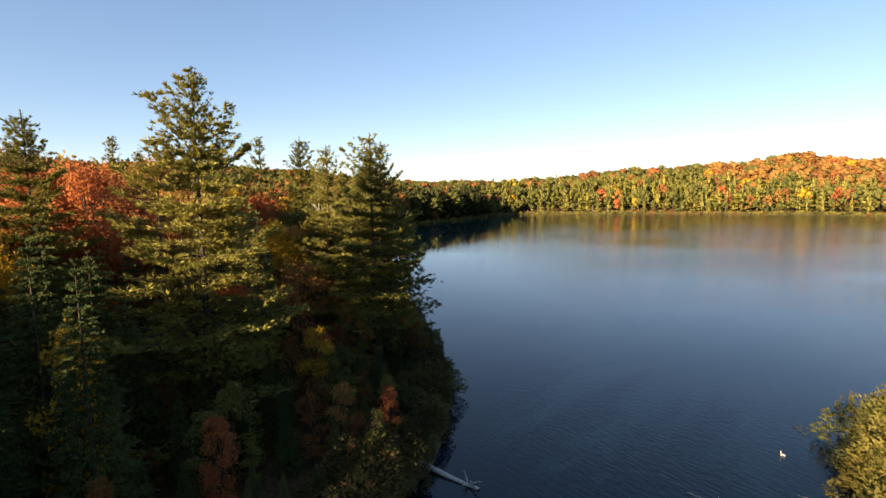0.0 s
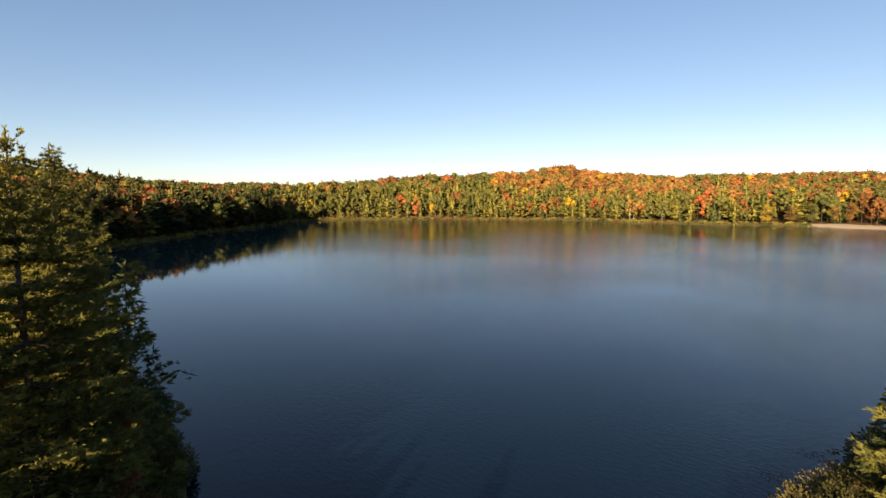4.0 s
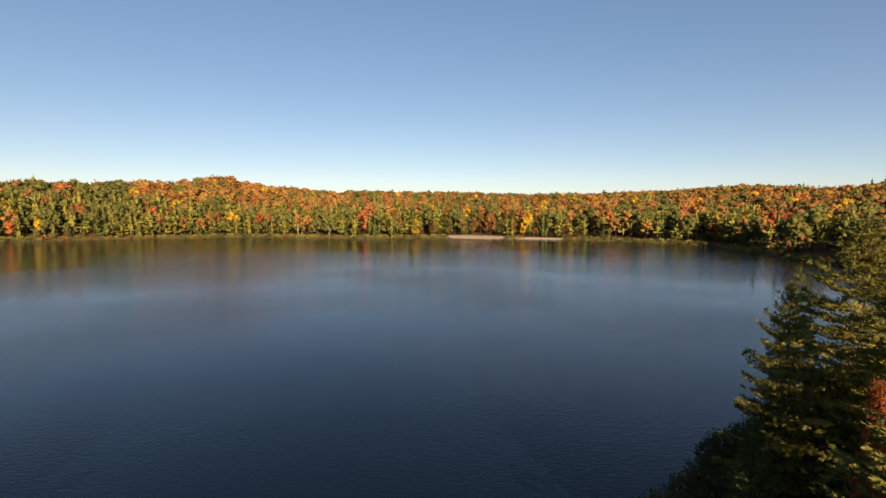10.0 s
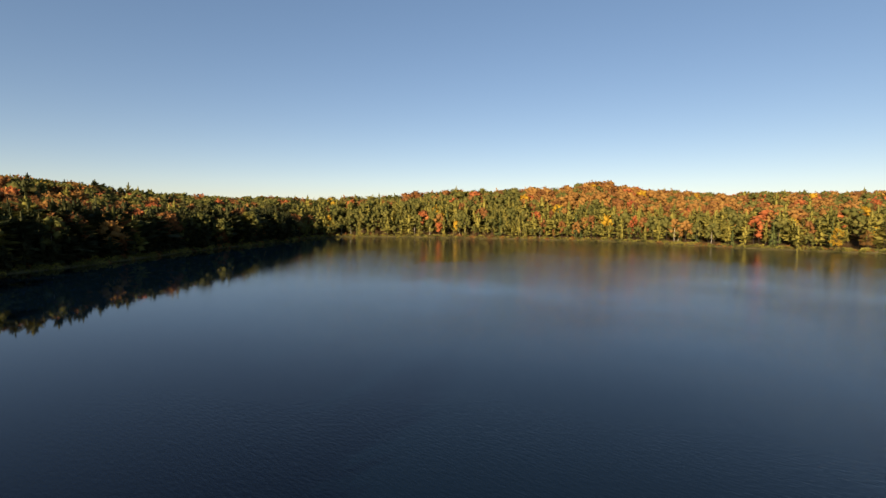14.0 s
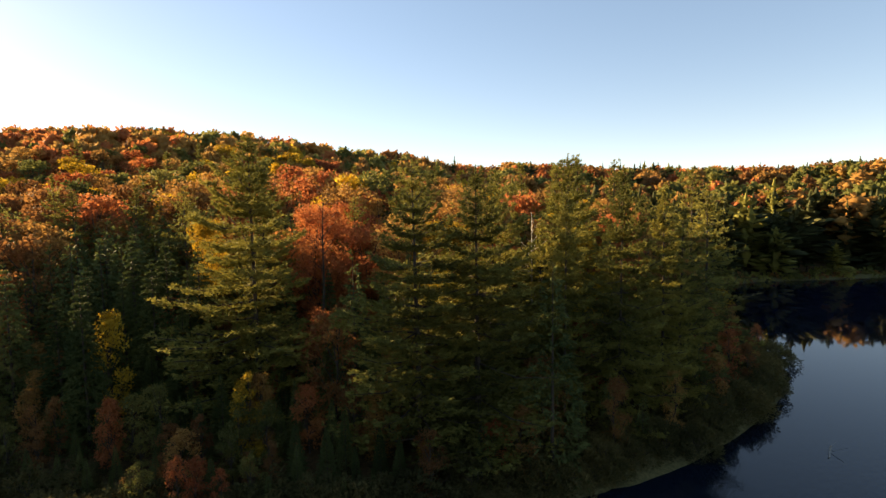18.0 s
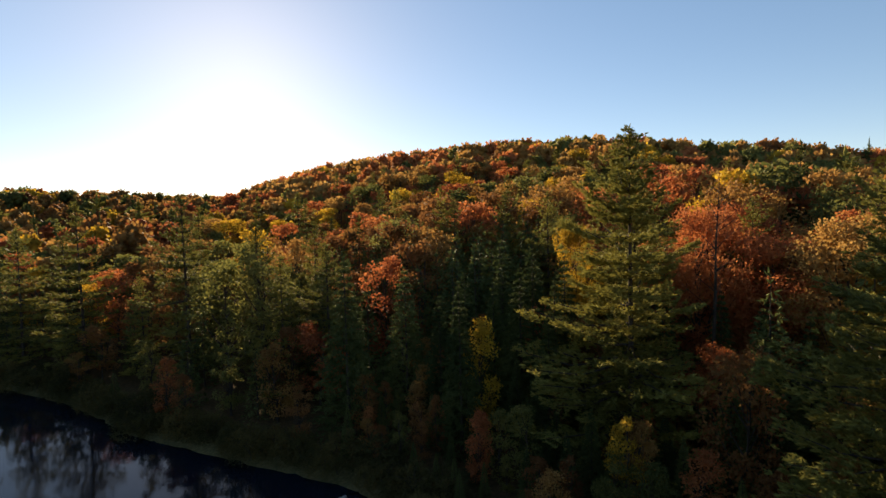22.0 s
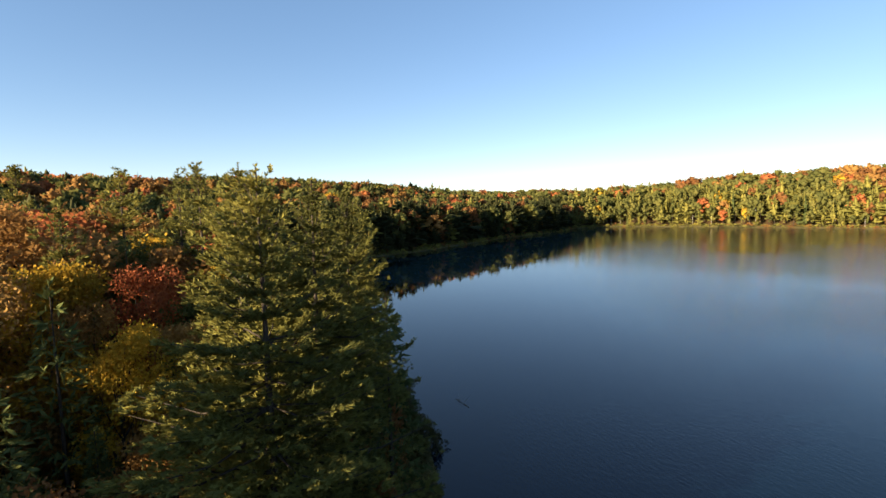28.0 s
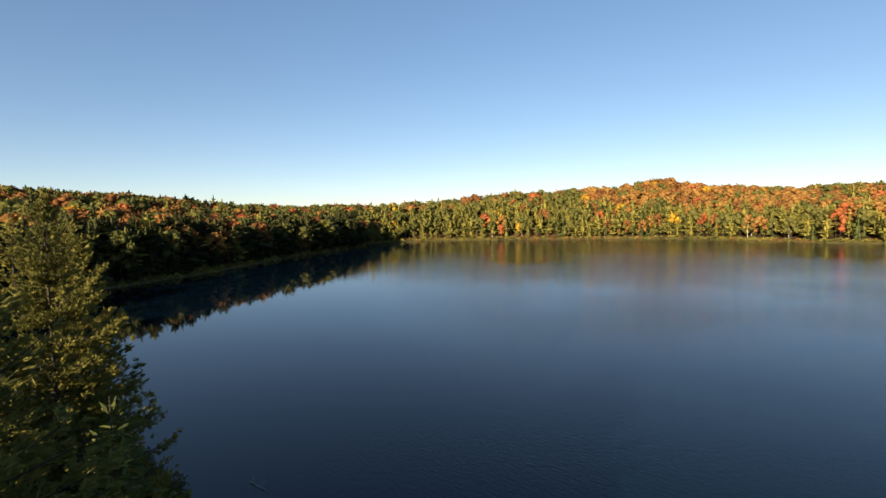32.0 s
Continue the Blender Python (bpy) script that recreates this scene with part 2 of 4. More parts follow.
# ---- the lie of the land ----
SHORE = [(150, -130), (120, -100), (90, -80), (70, -65), (57, -66), (42, -57), (29, -46), (15, -38), (6, -33), (1, -27), (-1, -21),
         (-4, -17), (-9, -13), (-14, -9.5), (-20, -7.2), (-26, -4.8), (-32, -2.4), (-38, -0.6), (-46, 0.4), (-54, 0.6), (-61, 0.4),
         (-68, -1.4), (-75, -3), (-84, -10), (-103, -25), (-130, -32), (-150, -28), (-160, -20), (-171, -12), (-189, -1),
         (-204, 15), (-214, 35), (-224, 58), (-244, 85), (-264, 113), (-278, 136), (-292, 168), (-308, 194), (-330, 220),
         (-332, 258), (-312, 281), (-272, 303), (-234, 325), (-200, 340), (-160, 360), (-110, 362), (-65, 354), (0, 364),
         (40, 358), (90, 352), (115, 340), (140, 324), (158, 306), (157, 250), (155, 200), (156, 160), (150, 125),
         (125, 100), (85, 78), (55, 63), (46, 57), (37, 48), (27, 42), (21, 35), (15, 29.3), (12.4, 23), (10.6, 16.8), (10.6, 9.8),
         (13, 4.2), (16.5, 0), (19, -5), (24, -10), (36, -19), (55, -32), (80, -48), (110, -68), (150, -95)]
S = np.array(SHORE, float)


def shore_distance(x, y):
    """Metres from the waterline: positive on land, negative on the lake."""
    x, y = np.asarray(x, float), np.asarray(y, float)
    out = np.empty(x.shape)
    A, B = S, np.roll(S, -1, 0)
    D = B - A
    for lo in range(0, len(x), 4000):
        px, py = x[lo:lo + 4000, None], y[lo:lo + 4000, None]
        t = np.clip(((px - A[:, 0]) * D[:, 0] + (py - A[:, 1]) * D[:, 1]) / (D ** 2).sum(1), 0, 1)
        best = np.hypot(px - A[:, 0] - t * D[:, 0], py - A[:, 1] - t * D[:, 1]).min(1)
        cross = ((A[:, 1] > py) != (B[:, 1] > py)) & (px < D[:, 0] * (py - A[:, 1]) / (D[:, 1] + 1e-12) + A[:, 0])
        out[lo:lo + 4000] = np.where(cross.sum(1) % 2 == 1, -best, best)
    return out


# heading from the lake's middle (clockwise from +y), distance of the crest, height of the treetops there over the lake
CREST = [(-180, 230, 48), (-170, 220, 50), (-160, 210, 49), (-150, 210, 45.5), (-140, 220, 42.5), (-128, 270, 38.5), (-112, 310, 36.5), (-102, 330, 35),
         (-94, 340, 36.5), (-87, 350, 35), (-80, 350, 32.5), (-72, 380, 28), (-63, 450, 26), (-55, 480, 27.5), (-45, 460, 34),
         (-36, 470, 37), (-28, 500, 40), (-24, 500, 46), (-20, 510, 39), (-13, 560, 35), (0, 600, 36), (9, 620, 34), (17, 640, 36), (26, 680, 41),
         (31, 720, 48), (37, 700, 42), (45, 640, 46), (70, 420, 44), (100, 350, 40), (130, 300, 40), (150, 300, 37), (161, 290, 34),
         (166, 270, 41), (172, 245, 45), (180, 230, 48)]
CA, CR, CH = np.array(CREST, float).T
CANOPY = 17.0


def ground(x, y):
    x, y = np.asarray(x, float), np.asarray(y, float)
    d = shore_distance(x, y)
    az, r = np.degrees(np.arctan2(x, y)), np.hypot(x, y)
    top = np.interp(az, CA, CH) - CANOPY
    far = np.interp(az, CA, CR)
    near = np.maximum(r - d, 5)
    k = np.clip(d / np.maximum(far - near, 60), 0, 1.3)
    rise = top * np.where(k < 1, k * k * (3 - 2 * k), 1 - 0.8 * (k - 1))
    bank = np.where(d > 0, np.minimum(0.15 + 0.28 * d, 0.6 + 0.04 * d).clip(0, 2.2), np.maximum(0.15 + 0.35 * d, -3))
    wob = 0.5 * np.sin(x * 0.11 + 1.3) * np.sin(y * 0.09 + 0.4) * np.clip(d / 30, 0, 1)
    return bank + np.where(d > 0, rise, 0) + wob


def mesh_of(name, verts, faces, mats, face_mats=None, smooth=False):
    """A mesh from arrays of points and of faces with three or four corners."""
    me = bpy.data.meshes.new(name)
    verts, faces = np.asarray(verts, np.float32), np.asarray(faces, np.int32)
    n, k = faces.shape
    me.vertices.add(len(verts)); me.vertices.foreach_set("co", verts.ravel())
    me.loops.add(n * k); me.loops.foreach_set("vertex_index", faces.ravel())
    me.polygons.add(n)
    me.polygons.foreach_set("loop_start", np.arange(0, n * k, k, dtype=np.int32))
    for m in mats:
        me.materials.append(m)
    if face_mats is not None:
        me.polygons.foreach_set("material_index", np.asarray(face_mats, np.int32))
    me.update(calc_edges=True)
    if smooth:
        me.polygons.foreach_set("use_smooth", np.ones(n, bool))
    return me


def lines(lo, hi, step, out, grow=1.22):
    a = list(np.arange(lo, hi + step, step))
    s = step
    while a[-1] < out:
        s *= grow; a.append(a[-1] + s)
    s = step
    while a[0] > -out:
        s *= grow; a.insert(0, a[0] - s)
    return np.array(a)


gx, gy = lines(-345, 175, 3.0, 4200), lines(-140, 380, 3.0, 4200)
X, Y = np.meshgrid(gx, gy)
Zg = ground(X.ravel(), Y.ravel())
nx, ny = len(gx), len(gy)
ii = (np.arange(ny - 1)[:, None] * nx + np.arange(nx - 1)[None]).ravel()
gme = mesh_of("ground", np.stack([X.ravel(), Y.ravel(), Zg], -1), np.stack([ii, ii + 1, ii + nx + 1, ii + nx], -1), [GROUND], smooth=True)
sand = gme.attributes.new("sand", 'FLOAT', 'POINT')
sx, sy = X.ravel(), Y.ravel()
sd = shore_distance(sx, sy)
sand.data.foreach_set("value", (np.exp(-((sx - 22) / 30) ** 2 - ((sd - 7) / 10) ** 2) + np.exp(-((sx - 70) / 16) ** 2 - ((sd - 2) / 4) ** 2)
                                * (sy > 300)).astype(np.float32) * (sy > 300))
tagged(new("ground", gme), "forest floor of leaf litter with grassy lake banks", "ground", kind="structure")

wme = mesh_of("water", [(-360, -150, 0), (190, -150, 0), (190, 395, 0), (-360, 395, 0)], [(0, 1, 2, 3)], [WATER])
tagged(new("water", wme), "dark blue lake with fine wind ripples", "lake", kind="structure")

# ---- trees ----
rng = np.random.default_rng(7)


def unit(v):
    return v / np.maximum(np.linalg.norm(v, axis=-1, keepdims=True), 1e-9)


def blades(base, way, side, length, width):
    """Pointed leaf shapes: a rhombus each, from its base along way."""
    n = len(base)
    v = np.empty((n, 4, 3))
    mid = base + way * (length * 0.55)[:, None]
    v[:, 0], v[:, 2] = base, base + way * length[:, None]
    v[:, 1], v[:, 3] = mid + side * (width * 0.5)[:, None], mid - side * (width * 0.5)[:, None]
    return v.reshape(-1, 3), np.arange(n * 4).reshape(n, 4)


def tube(points, radii, sides=6):
    """A tapered round limb along points, as four-cornered faces."""
    p = np.asarray(points, float); r = np.asarray(radii, float)
    t = unit(np.gradient(p, axis=0))
    ref = np.where(np.abs(t[:, 2:3]) > 0.9, [[1.0, 0, 0]], [[0, 0, 1.0]])
    a = unit(np.cross(t, ref)); b = np.cross(t, a)
    ang = np.arange(sides) * 2 * np.pi / sides
    ring = p[:, None] + r[:, None, None] * (a[:, None] * np.cos(ang)[None, :, None] + b[:, None] * np.sin(ang)[None, :, None])
    k = len(p)
    i = np.arange(k - 1)[:, None] * sides + np.arange(sides)[None]
    j = np.arange(k - 1)[:, None] * sides + (np.arange(sides)[None] + 1) % sides
    return ring.reshape(-1, 3), np.stack([i, j, j + sides, i + sides], -1).reshape(-1, 4)


def joined(parts):
    vs, fs, o = [], [], 0
    for v, f in parts:
        vs.append(v); fs.append(f + o); o += len(v)
    return np.concatenate(vs), np.concatenate(fs)


def lump(c, r, g, sides=5, squash=0.8):
    """An uneven closed leaf mass, for crowns seen from afar."""
    z = np.array([-1.0, 0.1, 1.0]) * r * squash
    v, f = tube(np.column_stack([np.zeros(3), np.zeros(3), z]), np.array([0.3, 1.0, 0.22]) * r, sides)
    return v * g.uniform(0.68, 1.3, (len(v), 1)) + c, f


def boughs(h, spread, low, tiers, g, around=3, profile=(0.75, 1.0, 0.85, 0.6, 0.22)):
    """Stacked uneven bough masses of a distant conifer."""
    out = []
    for i in range(tiers):
        k = low + (0.94 - low) * i / (tiers - 1)
        r = h * spread * np.interp(k, [low, low + 0.15, 0.5, 0.75, 0.96], profile) * g.uniform(0.8, 1.15)
        n = around if k < 0.8 else 1
        a0 = g.uniform(0, 6.28)
        for q in range(n):
            a = a0 + q * 6.283 / n + g.normal(0, 0.3)
            off = r * (0.52 if n > 1 else 0.05)
            c = np.array([off * np.cos(a), off * np.sin(a), k * h + g.normal(0, 0.012 * h)])
            tall = h * (0.94 - low) / tiers * 0.85
            rr = r * (0.66 if n > 1 else 1.0)
            out.append(lump(c, rr, g, 5, max(0.45, tall / max(rr, 0.1))))
    return out


# fineness of a tree: (whorl gap, tufts a metre of limb, flat sprays a tuft, upright needles a tuft, size)
FINE, MID, SEMI, COARSE = (0.052, 19.0, 6, 4, 0.64), (0.060, 7.0, 4, 3, 0.95), (0.072, 2.4, 3, 1, 1.6), (0.13, 0.5, 1, 0, 2.6)


def pine_shape(h, seed, fine=FINE, spread=0.22, bare=0.10):
    """White pine: straight trunk, whorls of long level limbs carrying flat plates of needle tufts, a ragged spire."""
    g = np.random.default_rng(seed)
    gap, dense, flat, needles, big = fine
    lean = g.normal(0, 0.008, 2)
    zs = np.linspace(0, h * 0.985, 9 if fine is not COARSE else 3)
    trunk = tube(np.stack([lean[0] * zs, lean[1] * zs, zs], -1), np.interp(zs / h, [0, 0.05, 1], [0.014 * h, 0.011 * h, 0.001 * h]), 7 if fine is not COARSE else 4)
    limbs, base, out, small = [], [], [], []
    z = h * bare
    lop = g.uniform(0, 6.28)
    while z < h * 0.975:
        k = z / h
        full = h * spread * np.interp(k, [0, 0.2, 0.4, 0.6, 0.8, 0.92, 1], [0.85, 1.0, 0.92, 0.72, 0.36, 0.12, 0.02])
        n = int(g.integers(6, 9)) if fine is not COARSE else 4
        a0 = g.uniform(0, 6.28)
        for i in range(n):
            a = a0 + i * 6.283 / n + g.normal(0, 0.28)
            ln = full * g.uniform(0.5, 1.18) * (1 + 0.18 * np.cos(a - lop))
            up = np.interp(k, [0, 0.35, 0.68, 0.8, 0.88, 0.94], [-0.10, 0.04, 0.24, 0.75, 1.4, 2.6]) + g.normal(0, 0.04)
            s = np.linspace(0, 1, 5)
            z0 = z + g.normal(0, 0.003 * h)
            px = np.cos(a) * ln * s + lean[0] * z; py = np.sin(a) * ln * s + lean[1] * z
            pz = z0 + up * ln * (s * 0.5 + 0.5 * s * s) - 0.09 * ln * np.sin(s * 3.1)
            pz = np.minimum(pz, h * (0.985 - 0.05 * g.uniform()) + 0.1 * (pz - z0))
            pts = np.stack([px, py, pz], -1)
            if fine is not COARSE:
                limbs.append(tube(pts[::2], np.array([0.05, 0.03, 0.008]) * (0.4 + ln * 0.25), 3))
            # level pads of tufts on side twigs along the limb, with gaps between the pads
            m = max(9 if fine is FINE else 4, int(ln * dense))
            pads = max(4, int(ln * 2.4) + 2)
            pu = 1 - np.sort(g.uniform(0, 1, pads)) ** 1.05 * (0.86 if k < 0.75 else 0.95)
            pl = np.clip(g.normal(0, 0.62, pads), -1.1, 1.1) * ln * 0.34 * np.sin(np.clip(pu, 0, 1) * 2.5 + 0.3)
            pz_ = -0.10 * np.abs(pl) + g.normal(0, 0.03 + 0.012 * ln, pads)
            which = g.integers(0, pads, m)
            wide = min(0.42, 0.15 + 0.07 * ln)
            u = np.clip(pu[which] + g.normal(0, wide, m) / max(ln, 0.5), 0.02, 1.04)
            lat = pl[which] + g.normal(0, wide, m)
            c = np.stack([np.interp(u, s, pts[:, q]) for q in range(3)], -1)
            c += np.stack([-np.sin(a) * lat, np.cos(a) * lat, pz_[which] + g.normal(0, 0.05 + 0.02 * wide, m)], -1)
            base.append(c); small.append(np.full(m, min(1.0, 0.55 + 0.13 * ln)))
            q = np.sign(lat) * 0.6
            out.append(np.stack([np.cos(a) - np.sin(a) * q, np.sin(a) + np.cos(a) * q, np.full(m, 0.22 + 1.3 * max(0, k - 0.6))], -1))
        z += h * gap * g.uniform(0.75, 1.25) * (1.25 - 0.65 * k)
    tip = np.array([[lean[0] * h * f, lean[1] * h * f, h * f] for f in np.linspace(0.86, 0.985, 16)])
    base.append(tip); out.append(np.tile([0, 0, 2.0], (16, 1)) + g.normal(0, 0.8, (16, 3))); small.append(np.full(16, 0.6))
    base, out, small = np.concatenate(base), unit(np.concatenate(out)), np.concatenate(small) * big * (h / 25) ** 0.3
    # sprays that lie in the plate
    b = np.repeat(base, flat, 0); s1 = np.repeat(small, flat)
    w = np.repeat(out, flat, 0) + g.normal(0, 0.5, (len(b), 3)) * [1, 1, 0.3]
    w = unit(w)
    sd_ = unit(np.cross(w, [0, 0, 1.0]) + g.normal(0, 0.55, (len(b), 3)))
    crown = [blades(b - w * 0.15 * s1[:, None], w, sd_, 0.62 * s1 * g.uniform(0.7, 1.3, len(b)), 0.26 * s1 * g.uniform(0.7, 1.3, len(b)))]
    if needles:
        b = np.repeat(base, needles, 0); s1 = np.repeat(small, needles)
        w = unit(np.repeat(out, needles, 0) + [0, 0, 0.35] + g.normal(0, 0.5, (len(b), 3)))
        sd_ = unit(np.cross(w, g.normal(0, 1, (len(b), 3))))
        crown.append(blades(b + g.normal(0, 0.12, b.shape) * s1[:, None], w, sd_, 0.50 * s1 * g.uniform(0.7, 1.3, len(b)), 0.085 * s1 * g.uniform(0.7, 1.3, len(b))))
    if fine is COARSE:
        crown += boughs(h, spread * 0.8, bare, 6, g, 3, (0.8, 1.0, 0.92, 0.7, 0.25))
    crown = joined(crown)
    return trunk, (joined(limbs) if limbs else None), crown


def spruce_shape(h, seed, fine=MID, spread=0.17):
    """Spruce or fir: a narrow pointed cone of drooping boughs."""
    g = np.random.default_rng(seed)
    zs = np.linspace(0, h, 7 if fine is not COARSE else 3)
    trunk = tube(np.stack([0 * zs, 0 * zs, zs], -1), np.interp(zs / h, [0, 1], [0.011 * h, 0.0008 * h]), 6 if fine is not COARSE else 4)
    n = {FINE: 5600, MID: 420, SEMI: 240, COARSE: 26}[fine]
    k = 1 - g.uniform(0, 1, n) ** 0.6 * 0.97
    tier = np.round(k * 26) / 26
    k = np.clip(0.6 * tier + 0.4 * k, 0.03, 0.995)
    a = g.uniform(0, 6.283, n)
    lob = 1 + 0.25 * np.sin(a * 5 + tier * 70) + 0.10 * g.normal(0, 1, n)
    r = h * spread * (1 - k) ** 0.85 * lob * np.sqrt(g.uniform(0.3, 1, n)) + 0.05
    c = np.stack([r * np.cos(a), r * np.sin(a), k * h - 0.22 * r], -1)
    w0 = np.stack([np.cos(a), np.sin(a), np.full(n, -0.1) + 1.6 * (k > 0.93)], -1)
    per = {FINE: 4, MID: 4, SEMI: 3, COARSE: 2}[fine]
    b = np.repeat(c, per, 0)
    w = unit(np.repeat(w0, per, 0) + g.normal(0, 0.5, (len(b), 3)))
    sd_ = unit(np.cross(w, g.normal(0, 1, (len(b), 3)) + [0, 0, 0.5]))
    size = {FINE: 0.27, MID: 0.58, SEMI: 0.9, COARSE: 1.1}[fine]
    crown = [blades(b - w * 0.1, w, sd_, size * g.uniform(0.7, 1.3, len(b)), size * 0.25 * g.uniform(0.7, 1.2, len(b)))]
    if fine is COARSE:
        crown += boughs(h, spread * 0.95, 0.08, 6, g, 3, (1.0, 0.92, 0.66, 0.4, 0.12))
    return trunk, None, joined(crown)


def leafy_shape(h, seed, fine=MID, spread=0.27, low=0.28, thin=1.0):
    """Broadleaf tree: forked trunk, limbs and an uneven crown of leaf clumps with gaps."""
    g = np.random.default_rng(seed)
    fork = h * g.uniform(0.3, 0.45)
    zs = np.linspace(0, h * 0.8, 6)
    bend = np.cumsum(g.normal(0, 0.012 * h, (6, 2)), 0) * np.array([[0], [0.3], [0.7], [1], [1], [1]])
    trunk = tube(np.column_stack([bend, zs]), np.interp(zs / h, [0, 0.06, 0.8], [0.016 * h, 0.011 * h, 0.003 * h]), 6 if fine is not COARSE else 4)
    low = low * (0.5 if fine is COARSE else 1)
    nl = {FINE: 28, MID: 20, SEMI: 15, COARSE: 20}[fine]
    limbs, clumps = [], []
    for i in range(nl):
        k = g.uniform(low, 0.95) if i > 1 else 0.95
        a = i * 2.4 + g.normal(0, 0.4)
        full = h * spread * np.sin(np.interp(k, [low, 0.55, 1.0], [0.75, 1.6, 2.85]))
        r = full * g.uniform(0.35, 1.0)
        c = np.array([r * np.cos(a), r * np.sin(a), k * h - 0.03 * h])
        clumps.append((c, h * spread * g.uniform(0.26, 0.42) * (0.75 if k > 0.85 else 1) * (0.82 if fine is COARSE else 1)))
        if fine is not COARSE:
            z0 = min(max(fork * 0.8, c[2] - r * 1.3 - 0.1 * h), 0.72 * h)
            p0 = np.array([np.interp(z0, zs, bend[:, 0]), np.interp(z0, zs, bend[:, 1]), z0])
            mid = (p0 + c) / 2 + np.array([0, 0, -0.04 * h])
            limbs.append(tube([p0, mid, c], np.array([0.006, 0.004, 0.001]) * h, 4))
    per = int({FINE: 460, MID: 130, SEMI: 95, COARSE: 3}[fine] * thin)
    cs = np.concatenate([c + unit(g.normal(0, 1, (per, 3))) * (rad * np.cbrt(g.uniform(0.2 if fine is not COARSE else 0.7, 1.0, per)))[:, None] * [1.15, 1.15, 0.8]
                         for c, rad in clumps])
    cs += g.normal(0, 0.012 * h, cs.shape)
    w = unit(g.normal(0, 1, cs.shape) + [0, 0, 0.15])
    sd_ = unit(np.cross(w, g.normal(0, 1, cs.shape)))
    size = {FINE: 0.22, MID: 0.38, SEMI: 0.5, COARSE: 0.8}[fine] * (h / 15) ** 0.5
    crown = [blades(cs, w, sd_, size * g.uniform(0.7, 1.3, len(cs)), size * 0.75 * g.uniform(0.7, 1.2, len(cs)))]
    if fine is COARSE:
        crown += [lump(c, rad * 0.95, g) for c, rad in clumps]
    return trunk, (joined(limbs) if limbs else None), joined(crown)


def mound_shape(h, seed):
    """Far undergrowth: a short stem and a rough mound of leaf sprays."""
    g = np.random.default_rng(seed)
    n = 42
    d = unit(g.normal(0, 1, (n, 3))); d[:, 2] = np.abs(d[:, 2])
    c = d * np.cbrt(g.uniform(0.3, 1, n))[:, None] * [h * 0.8, h * 0.8, h * 0.8]
    w = unit(d + g.normal(0, 0.6, (n, 3)))
    sd_ = unit(np.cross(w, g.normal(0, 1, (n, 3))))
    return tube([(0, 0, 0), (0, 0, h * 0.5)], [0.1, 0.05], 3), None, blades(c, w, sd_, h * 0.42 * g.uniform(0.7, 1.3, n), h * 0.3 * g.uniform(0.7, 1.3, n))


def shrub_shape(h, seed):
    """Waterside shrub: many stems from one root and a low mound of small leaves."""
    g = np.random.default_rng(seed)
    stems = []
    for i in range(7):
        a = g.uniform(0, 6.28); r = h * g.uniform(0.3, 0.7)
        stems.append(tube([[0, 0, 0], [r * 0.4 * np.cos(a), r * 0.4 * np.sin(a), h * 0.45], [r * np.cos(a), r * np.sin(a), h * g.uniform(0.7, 0.95)]],
                          np.array([0.03, 0.02, 0.006]) * h * 0.5, 4))
    n = 1700
    d = unit(g.normal(0, 1, (n, 3))); d[:, 2] = np.abs(d[:, 2])
    lump = 1 + 0.22 * np.sin(d[:, 0] * 5 + seed) * np.sin(d[:, 1] * 6) + 0.10 * np.sin(d[:, 2] * 9 + d[:, 0] * 7)
    c = d * (lump * np.cbrt(g.uniform(0.45, 1, n)))[:, None] * [h * 0.75, h * 0.75, h * 0.95]
    w = unit(d + g.normal(0, 0.6, (n, 3)))
    sd_ = unit(np.cross(w, g.normal(0, 1, (n, 3))))
    return joined(stems), None, blades(c, w, sd_, 0.19 * g.uniform(0.6, 1.5, n), 0.10 * g.uniform(0.7, 1.3, n))


def part(name, me, parent, label="", kind=""):
    ob = new(name, me)
    ob.parent = parent
    return tagged(ob, label, kind=kind)


def tree(kind_name, shape, leaf, wood, label, category):
    """One tree as a thing: an empty at its foot with trunk, limbs and crown."""
    foot = tagged(new(kind_name), label, category)
    trunk, limbs, crown = shape
    part("trunk", mesh_of("trunk", *trunk, [wood], smooth=True), foot)
    if limbs is not None:
        part("branchwork", mesh_of("branchwork", *limbs, [wood]), foot, kind="stuff")
    part("crown", mesh_of("crown", *crown, [leaf]), foot, kind="stuff")
    return foot


def ground_at(x, y):
    return float(ground(np.array([x]), np.array([y]))[0])


